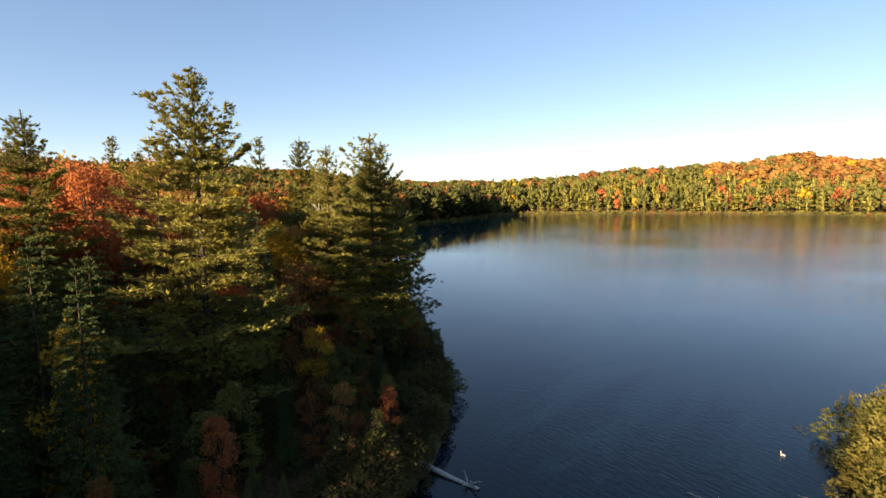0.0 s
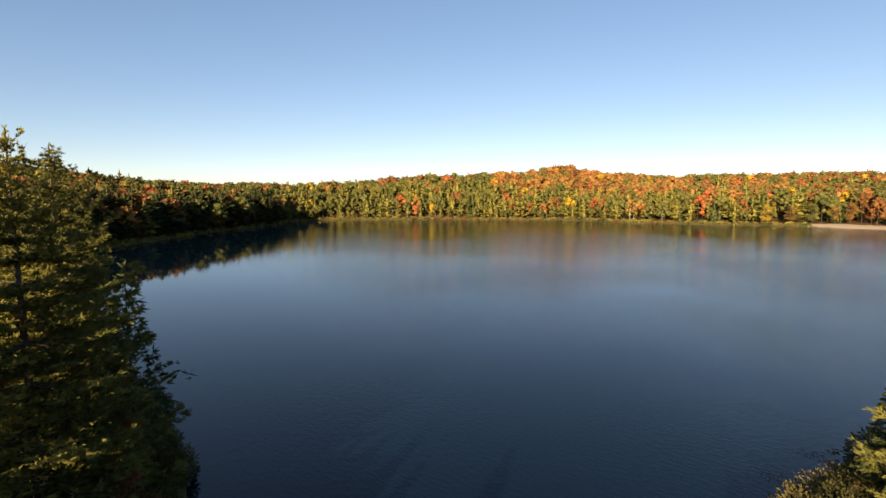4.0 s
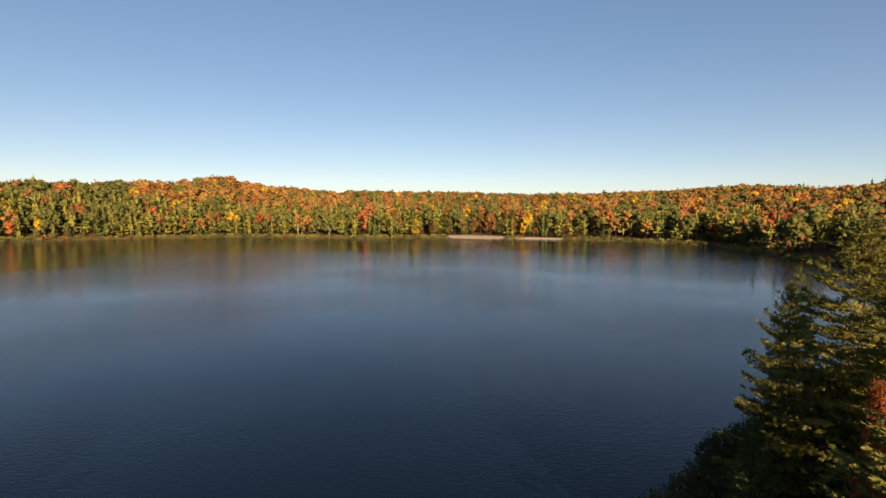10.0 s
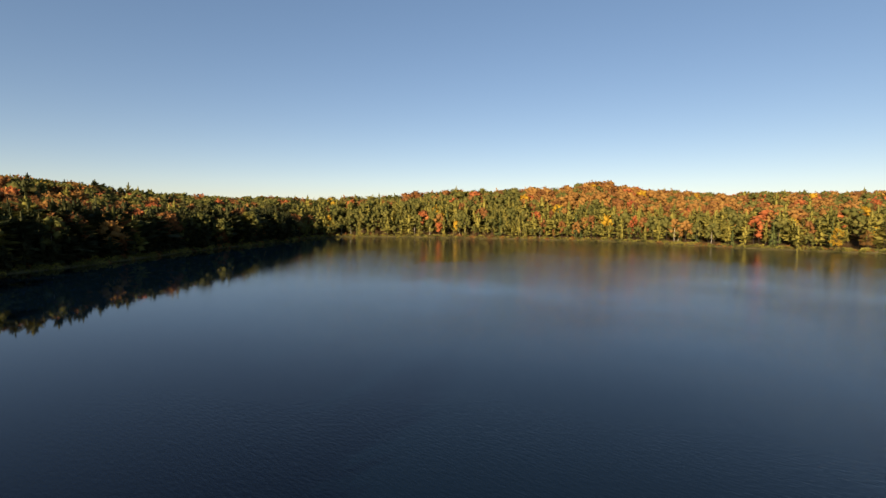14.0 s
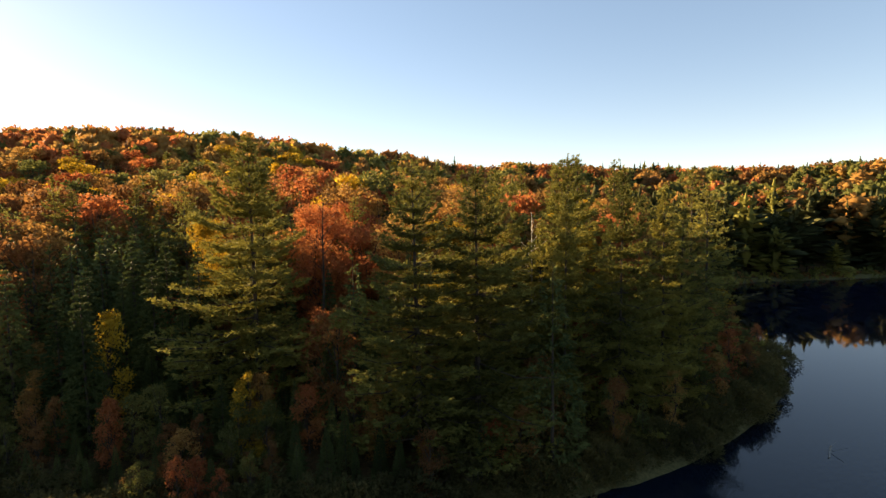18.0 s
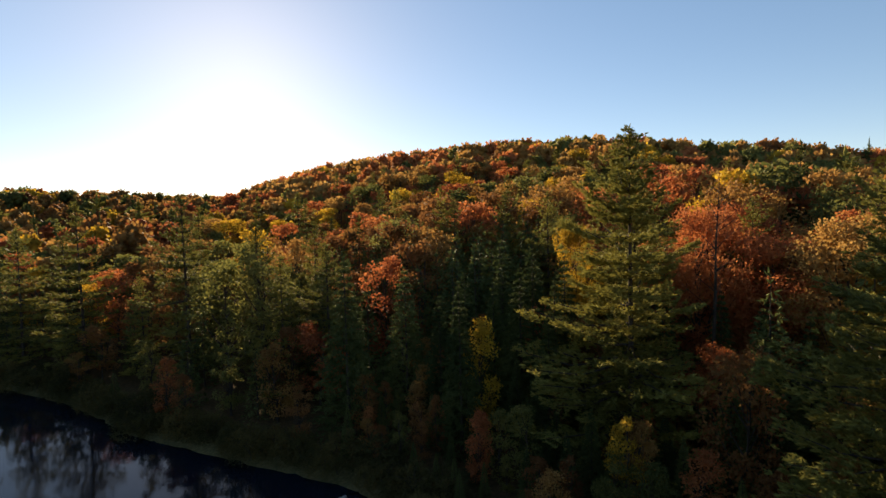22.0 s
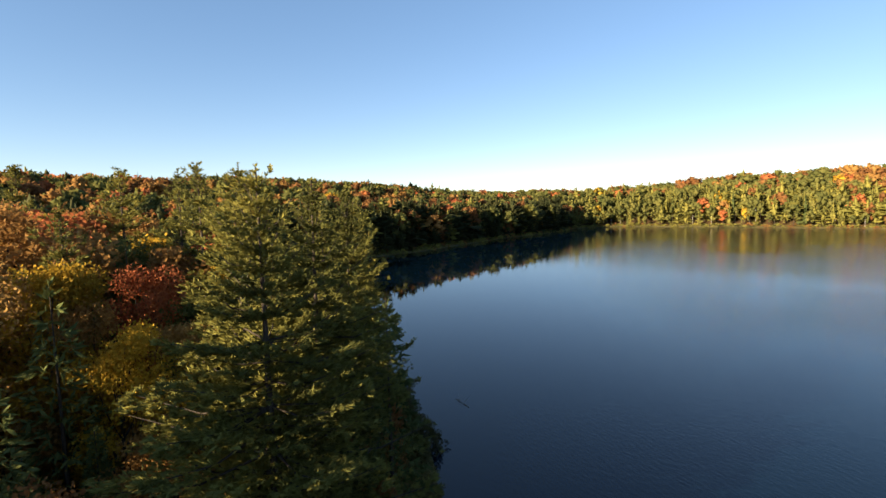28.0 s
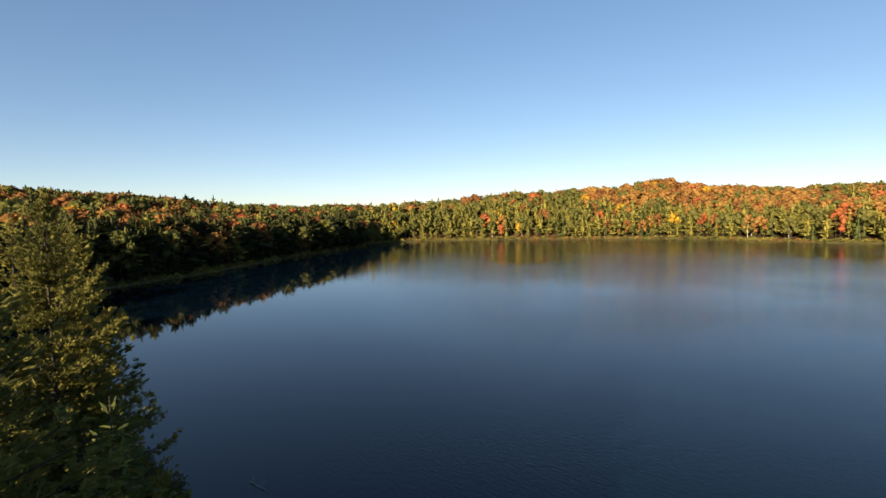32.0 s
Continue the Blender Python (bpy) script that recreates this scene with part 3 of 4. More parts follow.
SIZE = {"backpine": 25.0, "backspruce": 14.0, "backleafy": 16.0, "hero": 25.0, "pine": 25.0, "spruce": 14.0, "herospruce": 14.0, "leafy": 16.0, "heroleaf": 16.0, "sapling": 6.0, "shrub": 2.2}
MODELS = {}
MAKERS = {
    "hero": lambda v, leaf, label, cat, name: tree("white_pine", pine_shape(25.0, 100 + v, FINE, (0.27, 0.24, 0.25, 0.22)[v % 4]), leaf, BARK, label, cat),
    "pine": lambda v, leaf, label, cat, name: tree("white_pine", pine_shape(25.0, 100 + v, MID, (0.25, 0.22, 0.23, 0.20)[v % 4]), leaf, BARK, label, cat),
    "spruce": lambda v, leaf, label, cat, name: tree("spruce", spruce_shape(14.0, 200 + v, MID, (0.17, 0.2, 0.15)[v % 3]), leaf, BARK, label, cat),
    "herospruce": lambda v, leaf, label, cat, name: tree("spruce", spruce_shape(14.0, 200 + v, FINE, (0.17, 0.2, 0.15)[v % 3]), leaf, BARK, label, cat),
    "leafy": lambda v, leaf, label, cat, name: tree(name, leafy_shape(16.0, 300 + v), leaf, BARK, label, cat),
    "heroleaf": lambda v, leaf, label, cat, name: tree(name, leafy_shape(16.0, 330 + v, FINE), leaf, BARK, label, cat),
    "backpine": lambda v, leaf, label, cat, name: tree("white_pine", pine_shape(25.0, 150 + v, SEMI, 0.2), leaf, BARK, label, cat),
    "backspruce": lambda v, leaf, label, cat, name: tree("spruce", spruce_shape(14.0, 230 + v, SEMI), leaf, BARK, label, cat),
    "backleafy": lambda v, leaf, label, cat, name: tree(name, leafy_shape(16.0, 360 + v, SEMI), leaf, BARK, label, cat),
    "sapling": lambda v, leaf, label, cat, name: tree(name, leafy_shape(6.0, 400 + v, FINE, thin=0.22, spread=0.2, low=0.15), leaf, BARK, label, cat),
    "shrub": lambda v, leaf, label, cat, name: tree("shrub", shrub_shape(2.2, 450 + v), leaf, BARK, label, cat),
}


def plant(x, y, top, what, variant, leaf, label, category, name="", wide=1.0, group=""):
    """Set a tree with its top at that height over the lake."""
    z = ground_at(x, y) - 0.1
    s = (top - z) / SIZE[what]
    m = Matrix.LocRotScale((x, y, z), Euler((0, 0, rng.uniform(0, 6.28))), (s * wide, s * wide, s))
    key = (what, variant, leaf.name)
    if key in MODELS:
        ob = copy_thing(MODELS[key], m)
    else:
        ob = MODELS[key] = MAKERS[what](variant, leaf, label, category, name)
    ob.matrix_basis = m
    return tagged(ob, label, category, group)


LEAFY_L = {"orange_leaves": ("orange_maple", "maple in full orange autumn leaf"), "red_leaves": ("red_maple", "maple with deep red autumn leaves"),
           "yellow_leaves": ("yellow_birch", "birch with bright yellow autumn leaves"), "green_leaves": ("green_oak", "oak still green with yellowing crown"),
           "rust_leaves": ("rust_oak", "oak with rust brown autumn leaves")}
TAKEN = []


def pine(x, y, top, v=0, wide=1.0, kind="pine", label="white pine with level green needle plates and ragged top"):
    TAKEN.append((x, y, 3.5))
    return plant(x, y, top, kind, v, PINE, label, "pine tree", wide=wide, group="white pines of the wood")


def spruce(x, y, top, v=0, wide=1.0, kind="spruce"):
    TAKEN.append((x, y, 2.0))
    return plant(x, y, top, kind, v, SPRUCE, "dark green pointed spruce standing in the forest", "spruce tree", wide=wide, group="spruces of the wood")


def leafy(x, y, top, leaf, v=0, wide=1.0, kind="leafy"):
    TAKEN.append((x, y, 2.8))
    nm, lb = LEAFY_L[leaf.name]
    return plant(x, y, top, kind, v, leaf, lb, "tree", nm, wide, "broadleaf trees of the wood")


def sapling(x, y, top, leaf, v=0, wide=1.0):
    TAKEN.append((x, y, 1.0))
    nm, lb = LEAFY_L[leaf.name]
    return plant(x, y, top, "sapling", v, leaf, "slender young " + lb, "sapling", nm + "_sapling", wide, "saplings near the water")


def shrub(x, y, top, v=0, leaf=None, wide=1.0):
    return plant(x, y, top, "shrub", v, leaf or SHRUB, "low leafy shrub overhanging the waterline", "shrub", "", wide, "shrubs along the waterline")


# trees that stand out, one by one: the point west of the inlet
TALL = "tall white pine with ragged spire above the wood"
pine(-15.4, -29.7, 28.0, 0, 1.0, "hero", TALL)
pine(-20.5, -40.0, 25.2, 1, 1.0, "hero", TALL)
pine(-21.6, -13.8, 24.9, 2, 1.1, "hero", "broad white pine leaning out over the point")
pine(-25.4, -11.3, 24.5, 3, 1.1, "hero")
pine(-43.6, -15.0, 26.8, 1, 1.0, "hero")
pine(-39.5, -7.0, 24.6, 0, 0.7, "hero")
pine(-44.5, -5.2, 23.4, 3, 0.7, "hero")
pine(-34.5, -9.5, 22.6, 1, 0.65, "hero")
pine(-51.2, -18.8, 27.5, 2)
pine(-66.0, -22.6, 28.0, 1)
pine(-47.5, -5.0, 21.0, 3)
pine(-60.0, -7.0, 23.5, 1)
pine(-91.7, -21.2, 28.0, 0)
pine(-36.5, -13.5, 20.0, 2)
spruce(-28.5, -6.5, 16.9, 0)
spruce(-30.0, -24.5, 19.0, 1)
spruce(-22.5, -24.5, 17.0, 2)
leafy(-25.5, -36.5, 22.0, RED, 0, 0.75, "heroleaf")
leafy(-15.6, -42.6, 20.6, YELLOW, 1, 0.55, "heroleaf")
leafy(-11.0, -69.0, 20.6, ORANGE, 2)
leafy(-39.0, -21.5, 19.0, RED, 3, 0.7, "heroleaf")
leafy(-34.0, -24.5, 17.5, ORANGE, 0, 0.75, "heroleaf")
pine(-31.5, -14.8, 24.6, 2, 0.95, "hero")
leafy(-35.0, -26.0, 20.0, YELLOW, 1, 0.9, "heroleaf")
leafy(-46.0, -33.0, 24.0, ORANGE, 2, 1.2, "heroleaf")
leafy(-50.0, -25.0, 20.5, OAK, 0, 1.1, "heroleaf")
leafy(-33.5, -30.0, 21.0, ORANGE, 2, 1.0, "heroleaf")
leafy(18.5, -54.0, 19.4, OAK, 3, 0.8)
spruce(7.3, -42.2, 17.8, 1, 1.0, "herospruce")
spruce(-3.0, -35.9, 15.8, 2, 1.0, "herospruce")
sapling(-5.1, -36.7, 12.9, YELLOW, 0, 0.7)
sapling(-11.5, -22.5, 9.0, YELLOW, 1, 0.8)
sapling(-13.0, -24.0, 8.2, ORANGE, 0, 0.8)
leafy(-19.0, -22.0, 13.0, RUST, 2, 0.8)
# dark spruces that stand before the autumn trees of the slope
for x_, y_, top_, v_ in ((-11.5, -36.2, 15.5, 0), (-9.0, -38.6, 16.5, 1), (-6.8, -40.2, 15.0, 2), (-13.2, -38.6, 17.5, 0), (-4.2, -41.0, 16.0, 1),
                         (-1.6, -39.6, 14.0, 2), (-8.4, -43.5, 17.5, 2), (-11.0, -41.6, 18.0, 1), (1.5, -44.0, 16.5, 0), (-17.0, -36.0, 15.0, 2), (-20.5, -34.5, 15.0, 0)):
    spruce(x_, y_, top_, v_, 1.1, "herospruce")
# young maples and birches on the low shore under the pines
for i in range(34):
    sx_, sy_ = rng.uniform(-14, 10), rng.uniform(-44, -18)
    sd_0 = float(shore_distance(np.array([sx_]), np.array([sy_]))[0])
    if 2.0 < sd_0 < 16:
        sapling(sx_, sy_, ground_at(sx_, sy_) + rng.uniform(3.0, 6.2), (RUST, OAK, OAK, RED, OAK, RUST)[i % 6], i % 3, rng.uniform(0.7, 1.0))
sapling(-25.1, -9.2, 5.2, RED, 0, 1.3)
sapling(-20.5, -12.0, 4.2, YELLOW, 1)
# the near east bank
pine(22.6, 29.4, 17.8, 3, 0.9, "hero", "white pine with pale sunlit top over the bank")
pine(30.0, 33.0, 22.0, 2, 1.1, "hero")
pine(19.6, 14.2, 20.5, 1, 1.15, "hero", "broad white pine with golden bough tips by the water")
pine(25.5, 20.5, 22.5, 0, 1.0, "hero")
spruce(14.6, 20.8, 9.5, 2, 1.15, "herospruce")
pine(27.5, 27.0, 20.5, 1, 1.0, "hero")
spruce(24.6, 31.8, 18.0, 1, 0.9, "herospruce")
spruce(18.2, 25.6, 10.5, 0, 1.1, "herospruce")
spruce(21.0, 34.6, 5.0, 2, 1.1, "herospruce")
leafy(22.0, 21.6, 13.8, RED, 1, 0.28, "heroleaf")
# the south shore of the inlet
pine(29.3, -60.5, 25.4, 2)
pine(46.0, -67.0, 25.0, 3)
pine(57.0, -71.0, 22.0, 1)

# lone trees standing along the far beach
for bx, by, top, leaf, v in ((-22, 366, 13.5, YELLOW, 0), (-9, 369, 12.5, ORANGE, 1), (2, 374, 14.5, OAK, 2), (13, 379, 13.5, ORANGE, 3), (21, 381, 15.0, ORANGE, 0),
                             (31, 379, 14.0, RUST, 1), (41, 371, 14.5, OAK, 2), (50, 366, 12.0, ORANGE, 3), (54, 367, 13.0, ORANGE, 1), (88, 361, 12.5, RED, 2)):
    leafy(bx, by, top, leaf, v, 0.95)
for bx, by, top, v in ((-38, 366, 19.0, 0), (-2, 381, 19.5, 1), (60, 370, 20.0, 2), (66, 373, 21.0, 3), (80, 368, 19.0, 0)):
    pine(bx, by, top, v, 1.0)

# the wood near the path, each tree a thing
MIXED = [("pine", None, 3), ("spruce", None, 6), ("leafy", ORANGE, 3), ("leafy", RED, 2), ("leafy", YELLOW, 1), ("leafy", OAK, 2), ("leafy", RUST, 3)]
DARK = [("pine", None, 2), ("spruce", None, 16), ("leafy", ORANGE, 1), ("leafy", RED, 1), ("leafy", RUST, 2)]
AUTUMN = [("pine", None, 2), ("spruce", None, 2), ("leafy", ORANGE, 6), ("leafy", RED, 4), ("leafy", YELLOW, 3), ("leafy", OAK, 3)]

LOW = [("pine", None, 2), ("spruce", None, 11), ("leafy", ORANGE, 1), ("leafy", RED, 1), ("leafy", YELLOW, 1), ("leafy", RUST, 2)]


def clear(x, y, gap):
    return all((x - a) ** 2 + (y - b) ** 2 > (gap + r * 0.45) ** 2 for a, b, r in TAKEN)


def near_wood(x0, x1, y0, y1, n, gap, lo, hi, limit=62, edge=18.0, back="", start=2.5, fine=False, mix=MIXED):
    """Mixed trees between those bounds: low by the water, full height behind it."""
    pool = [m for m in mix for _ in range(m[2])]
    made = tries = 0
    while made < n and tries < n * 60:
        tries += 1
        x, y = rng.uniform(x0, x1), rng.uniform(y0, y1)
        d = float(shore_distance(np.array([x]), np.array([y]))[0])
        k = min(1.0, d / edge)
        if d < start or d > limit or not clear(x, y, gap * (0.6 + 0.4 * k)):
            continue
        z = ground_at(x, y)
        hh = rng.uniform(lo, hi) * (0.22 + 0.78 * k)
        what, leaf, _ = pool[int(rng.integers(len(pool)))]
        v = int(rng.integers(4))
        if hh < 8.5 and what != "spruce":
            sapling(x, y, z + hh, (RUST, RUST, RED, OAK, ORANGE)[int(rng.integers(5))], v % 3, rng.uniform(0.8, 1.2))
        elif what == "pine" and hh > 11:
            pine(x, y, z + hh * 1.12, v, rng.uniform(0.85, 1.1), back + "pine")
        elif what in ("spruce", "pine"):
            spruce(x, y, z + hh * 0.8, v % 3, rng.uniform(0.85, 1.15), ("hero" if fine else back) + "spruce")
        else:
            leafy(x, y, z + hh * 0.92, leaf, v, rng.uniform(0.85, 1.15), ("hero" if fine else "leafy" if not back else back + "leafy") + ("leaf" if fine else ""))
        made += 1


near_wood(-22, 8, -46, -12, 95, 1.4, 7, 11, edge=16, fine=True, mix=LOW)
near_wood(-75, -16, -14, 4, 55, 2.2, 14, 19)
near_wood(-29, -16, -34, -14, 10, 2.0, 11, 15, mix=DARK, fine=True)
near_wood(-42, -26, -45, -14, 13, 2.2, 15, 20, mix=AUTUMN, fine=True)
near_wood(-75, -42, -48, -14, 36, 2.4, 19, 23, mix=AUTUMN)
near_wood(-34, -18, -58, -40, 16, 2.0, 16, 21, 66, mix=DARK)
near_wood(-42, -20, -75, -42, 18, 2.4, 18, 22, 66, mix=AUTUMN)
near_wood(0, 72, -75, -35, 42, 2.2, 13, 19, edge=12, start=1.5)
near_wood(12, 50, -12, 60, 54, 2.3, 11, 16, edge=10)
# trees out of view, added to shade the east bank from the sun
near_wood(20, 48, -18, 12, 46, 2.1, 8, 12, edge=6)
near_wood(-22, 14, -75, -42, 95, 1.8, 15.5, 20, 66, start=8, mix=DARK)
near_wood(-102, -42, -102, -18, 120, 2.4, 18, 23, 66, back="back", start=14, mix=AUTUMN)
near_wood(-24, 10, -102, -60, 40, 2.2, 14, 20, 66, back="back", start=12)
near_wood(0, 77, -102, -40, 65, 2.4, 13, 19, 66, back="back", start=8)
near_wood(20, 77, 0, 82, 70, 2.4, 12, 18, 66, back="back", start=6)

near_wood(-75, 60, -148, -60, 200, 2.6, 15, 19, 108, back="back", start=58, mix=AUTUMN)

# shrubs at the water's edge round the point and on the east bank
def shrubs_along(i0, i1, step, lo, hi, inset, leaf=None):
    pts = S[i0:i1 + 1]
    for (ax, ay), (bx, by) in zip(pts[:-1], pts[1:]):
        ln = math.hypot(bx - ax, by - ay)
        for t in np.arange(0, ln, step):
            for row in inset:
                x = ax + (bx - ax) * t / ln - (by - ay) / ln * row + rng.normal(0, 0.5)
                y = ay + (by - ay) * t / ln + (bx - ax) / ln * row + rng.normal(0, 0.5)
                d = float(shore_distance(np.array([x]), np.array([y]))[0])
                if d > 0.1:
                    shrub(x, y, max(ground_at(x, y), 0) + rng.uniform(lo, hi), int(rng.integers(4)), leaf, rng.uniform(0.9, 1.35))


shrubs_along(2, 6, 2.4, 1.2, 2.6, (0.8, 2.6), BROWN_SHADED_SHRUB)
shrubs_along(6, 10, 2.2, 1.2, 2.4, (0.8, 2.4), BROWN_SHADED_SHRUB)
shrubs_along(10, 22, 1.9, 1.5, 2.7, (1.4, 3.4), BROWN_SHADED_SHRUB)
# east bank shrubs under the pines get the leaves with shade in the colour
shrubs_along(60, 65, 2.0, 1.6, 2.8, (0.9, 2.8), BROWN_SHADED_SHRUB)
shrubs_along(70, 74, 2.6, 1.3, 2.4, (0.8, 3.0))
shrubs_along(65, 67, 1.7, 1.5, 2.8, (0.7, 2.4, 4.2), BROWN_SHADED_SHRUB)
shrubs_along(67, 70, 1.7, 1.7, 3.2, (0.7, 2.4, 4.2, 6.2))


# ---- dead trees, logs and small things on the water ----
def snag(x, y, top, seed, wood, label):
    """Dead standing tree: bare trunk and bare branches."""
    g = np.random.default_rng(seed)
    z = ground_at(x, y) - 0.1
    h = top - z
    ob = tagged(new("dead_tree"), label, "dead tree")
    ob.location = (x, y, z)
    zs = np.linspace(0, h, 9)
    wob = np.cumsum(g.normal(0, 0.05, (9, 2)), 0)
    part("trunk", mesh_of("trunk", *tube(np.column_stack([wob, zs]), np.interp(zs / h, [0, 1], [0.011 * h, 0.012]), 7), [wood], smooth=True), ob)
    for i in range(22):
        k = g.uniform(0.45, 0.97); a = g.uniform(0, 6.28); ln = h * 0.16 * (1.25 - k)
        p0 = np.array([np.interp(k * h, zs, wob[:, 0]), np.interp(k * h, zs, wob[:, 1]), k * h])
        d = np.array([np.cos(a), np.sin(a), g.uniform(0.4, 1.1)])
        p1 = p0 + d * ln * 0.5 + g.normal(0, 0.06, 3); p2 = p1 + (d + g.normal(0, 0.3, 3)) * ln * 0.6
        tw = p1 + (d + g.normal(0, 0.7, 3)) * ln * 0.4
        v = joined([tube([p0, p1, p2], [0.035, 0.022, 0.006], 4), tube([p1, (p1 + tw) / 2, tw], [0.018, 0.012, 0.004], 3)])
        part("branch", mesh_of("branch", *v, [wood]), ob)
    return ob


snag(-36.5, -14.6, 20.5, 3, PALE, "dead birch with pale bare trunk among pines")
snag(-23.6, -32.3, 23.8, 4, BARK, "tall brown dead tree with bare branches")
snag(46.0, 40.0, 17.5, 5, GREYWOOD, "grey dead tree with bare branches")


def log(x0, y0, x1, y1, r, z0, z1, seed, wood, label, twigs=5):
    """Fallen trunk lying in the shallows with broken branch stubs."""
    g = np.random.default_rng(seed)
    ob = tagged(new("fallen_log"), label, "log", "driftwood in the inlet")
    ob.location = (x0, y0, 0)
    s = np.linspace(0, 1, 8)
    p = np.column_stack([(x1 - x0) * s, (y1 - y0) * s, z0 + (z1 - z0) * s]) + g.normal(0, 0.04, (8, 3)) * np.array([1, 1, 0.5])
    part("trunk", mesh_of("trunk", *tube(p, r * np.linspace(1, 0.45, 8), 8), [wood], smooth=True), ob)
    for i in range(twigs):
        k = g.uniform(0.2, 0.95)
        q = np.array([np.interp(k, s, p[:, j]) for j in range(3)])
        d = unit(np.array([g.normal(0, 1), g.normal(0, 1), g.uniform(0.4, 1.4)]))
        ln = g.uniform(0.5, 1.5)
        part("branch_stub", mesh_of("branch_stub", *tube([q, q + d * ln * 0.5, q + d * ln + g.normal(0, 0.1, 3)], [r * 0.3, r * 0.2, r * 0.06], 5), [wood]), ob)
    return ob


log(-3.8, -17.9, 0.6, -16.1, 0.20, 0.18, 0.02, 1, PALE, "pale fallen log slanting from the bank into the water")
log(-6.5, -24.5, -0.6, -21.8, 0.20, 0.30, 0.05, 2, GREYWOOD, "grey fallen log lying along the shaded bank")
log(6.5, -31.2, 15.8, -26.9, 0.13, 0.16, -0.04, 3, GREYWOOD, "long grey fallen tree with branches in the inlet", 11)
log(7.6, -5.4, 11.0, -4.2, 0.08, -0.01, 0.0, 4, GREYWOOD, "pale driftwood log floating near the shrubs", 3)
log(13.6, 0.4, 11.2, -0.8, 0.14, 0.25, 0.0, 5, GREYWOOD, "dark branch reaching out of the bank", 4)
log(-50.5, 6.8, -47.6, 7.2, 0.09, 0.02, 0.02, 6, GREYWOOD, "thin waterlogged branch floating off the point", 3)

log(27.6, -30.3, 21.9, -25.0, 0.07, 0.02, 0.05, 7, BARK, "dark sunken branch rising from the inlet water", 4)
log(22.8, -27.4, 20.4, -25.2, 0.06, 0.0, 0.10, 8, BARK, "short dark branch poking out of the inlet", 3)

# a small white upright shape with a side lump, standing in the shallows
st = tagged(new("marker_stake"), "small white upright shape standing in shallow water", "stake")
st.location = (8.2, 4.0, -0.2)
st.scale = (0.6, 0.6, 0.6)
part("post", mesh_of("post", *tube([(0, 0, 0), (0.02, 0, 0.5), (-0.05, 0, 0.9)], [0.045, 0.045, 0.035], 8), [PALE], smooth=True), st)
part("float", mesh_of("float", *tube([(-0.05, 0.12, 0.38), (0.1, 0.14, 0.46), (0.32, 0.15, 0.44), (0.42, 0.16, 0.40)], [0.03, 0.10, 0.10, 0.03], 8), [PALE], smooth=True), st)


def weed_patch(x, y, r, seed):
    g = np.random.default_rng(seed)
    n = 150
    a, q = g.uniform(0, 6.28, n), r * np.sqrt(g.uniform(0, 1, n))
    c = np.column_stack([q * np.cos(a) * 1.4, q * np.sin(a), np.full(n, 0.01)])
    w = unit(g.normal(0, 1, (n, 3)) * [1, 1, 0.25] + [0, 0, 0.25])
    sd_ = unit(np.cross(w, [0, 0, 1.0]) + g.normal(0, 0.2, (n, 3)))
    ob = new("water_weed", mesh_of("water_weed", *blades(c, w, sd_, g.uniform(0.08, 0.2, n), g.uniform(0.03, 0.08, n)), [SHRUB]))
    ob.location = (x, y, 0)
    return tagged(ob, "patch of yellowish water weed breaking the surface", "weed", kind="stuff")


weed_patch(11.2, 28.3, 1.0, 1)
weed_patch(9.6, 22.5, 1.2, 2)
weed_patch(7.6, 9.5, 0.9, 3)


# ---- far woods ----
def far_leafy(h, seed, spread, lumps, sprays):
    """Broadleaf tree in the distance: short trunk, a dome of uneven leaf masses and loose sprays on them."""
    g = np.random.default_rng(seed)
    mass, at, size = [], [], []
    for i in range(lumps):
        k = 0.2 + 0.72 * np.sqrt((i + 0.5) / lumps)
        a = i * 2.4 + g.normal(0, 0.4)
        r = h * spread * np.interp(k, [0.2, 0.5, 0.7, 0.92], [0.75, 0.95, 0.8, 0.2]) * g.uniform(0.55, 1.0)
        c = np.array([r * np.cos(a), r * np.sin(a), k * h])
        rad = h * spread * g.uniform(0.30, 0.44) * (18 / lumps) ** 0.33
        mass.append(lump(c, rad * 0.86, g, 5)); at.append(np.tile(c, (sprays, 1))); size.append(np.full(sprays, rad))
    at, size = np.concatenate(at), np.concatenate(size)
    w = unit(g.normal(0, 1, at.shape) + [0, 0, 0.4])
    sp = blades(at + w * size[:, None] * 0.62, w, unit(np.cross(w, g.normal(0, 1, at.shape))), size * 0.72, size * 0.5)
    return tube([(0, 0, 0), (0, 0, h * 0.6)], [0.011 * h, 0.005 * h], 4), joined(mass + [sp])


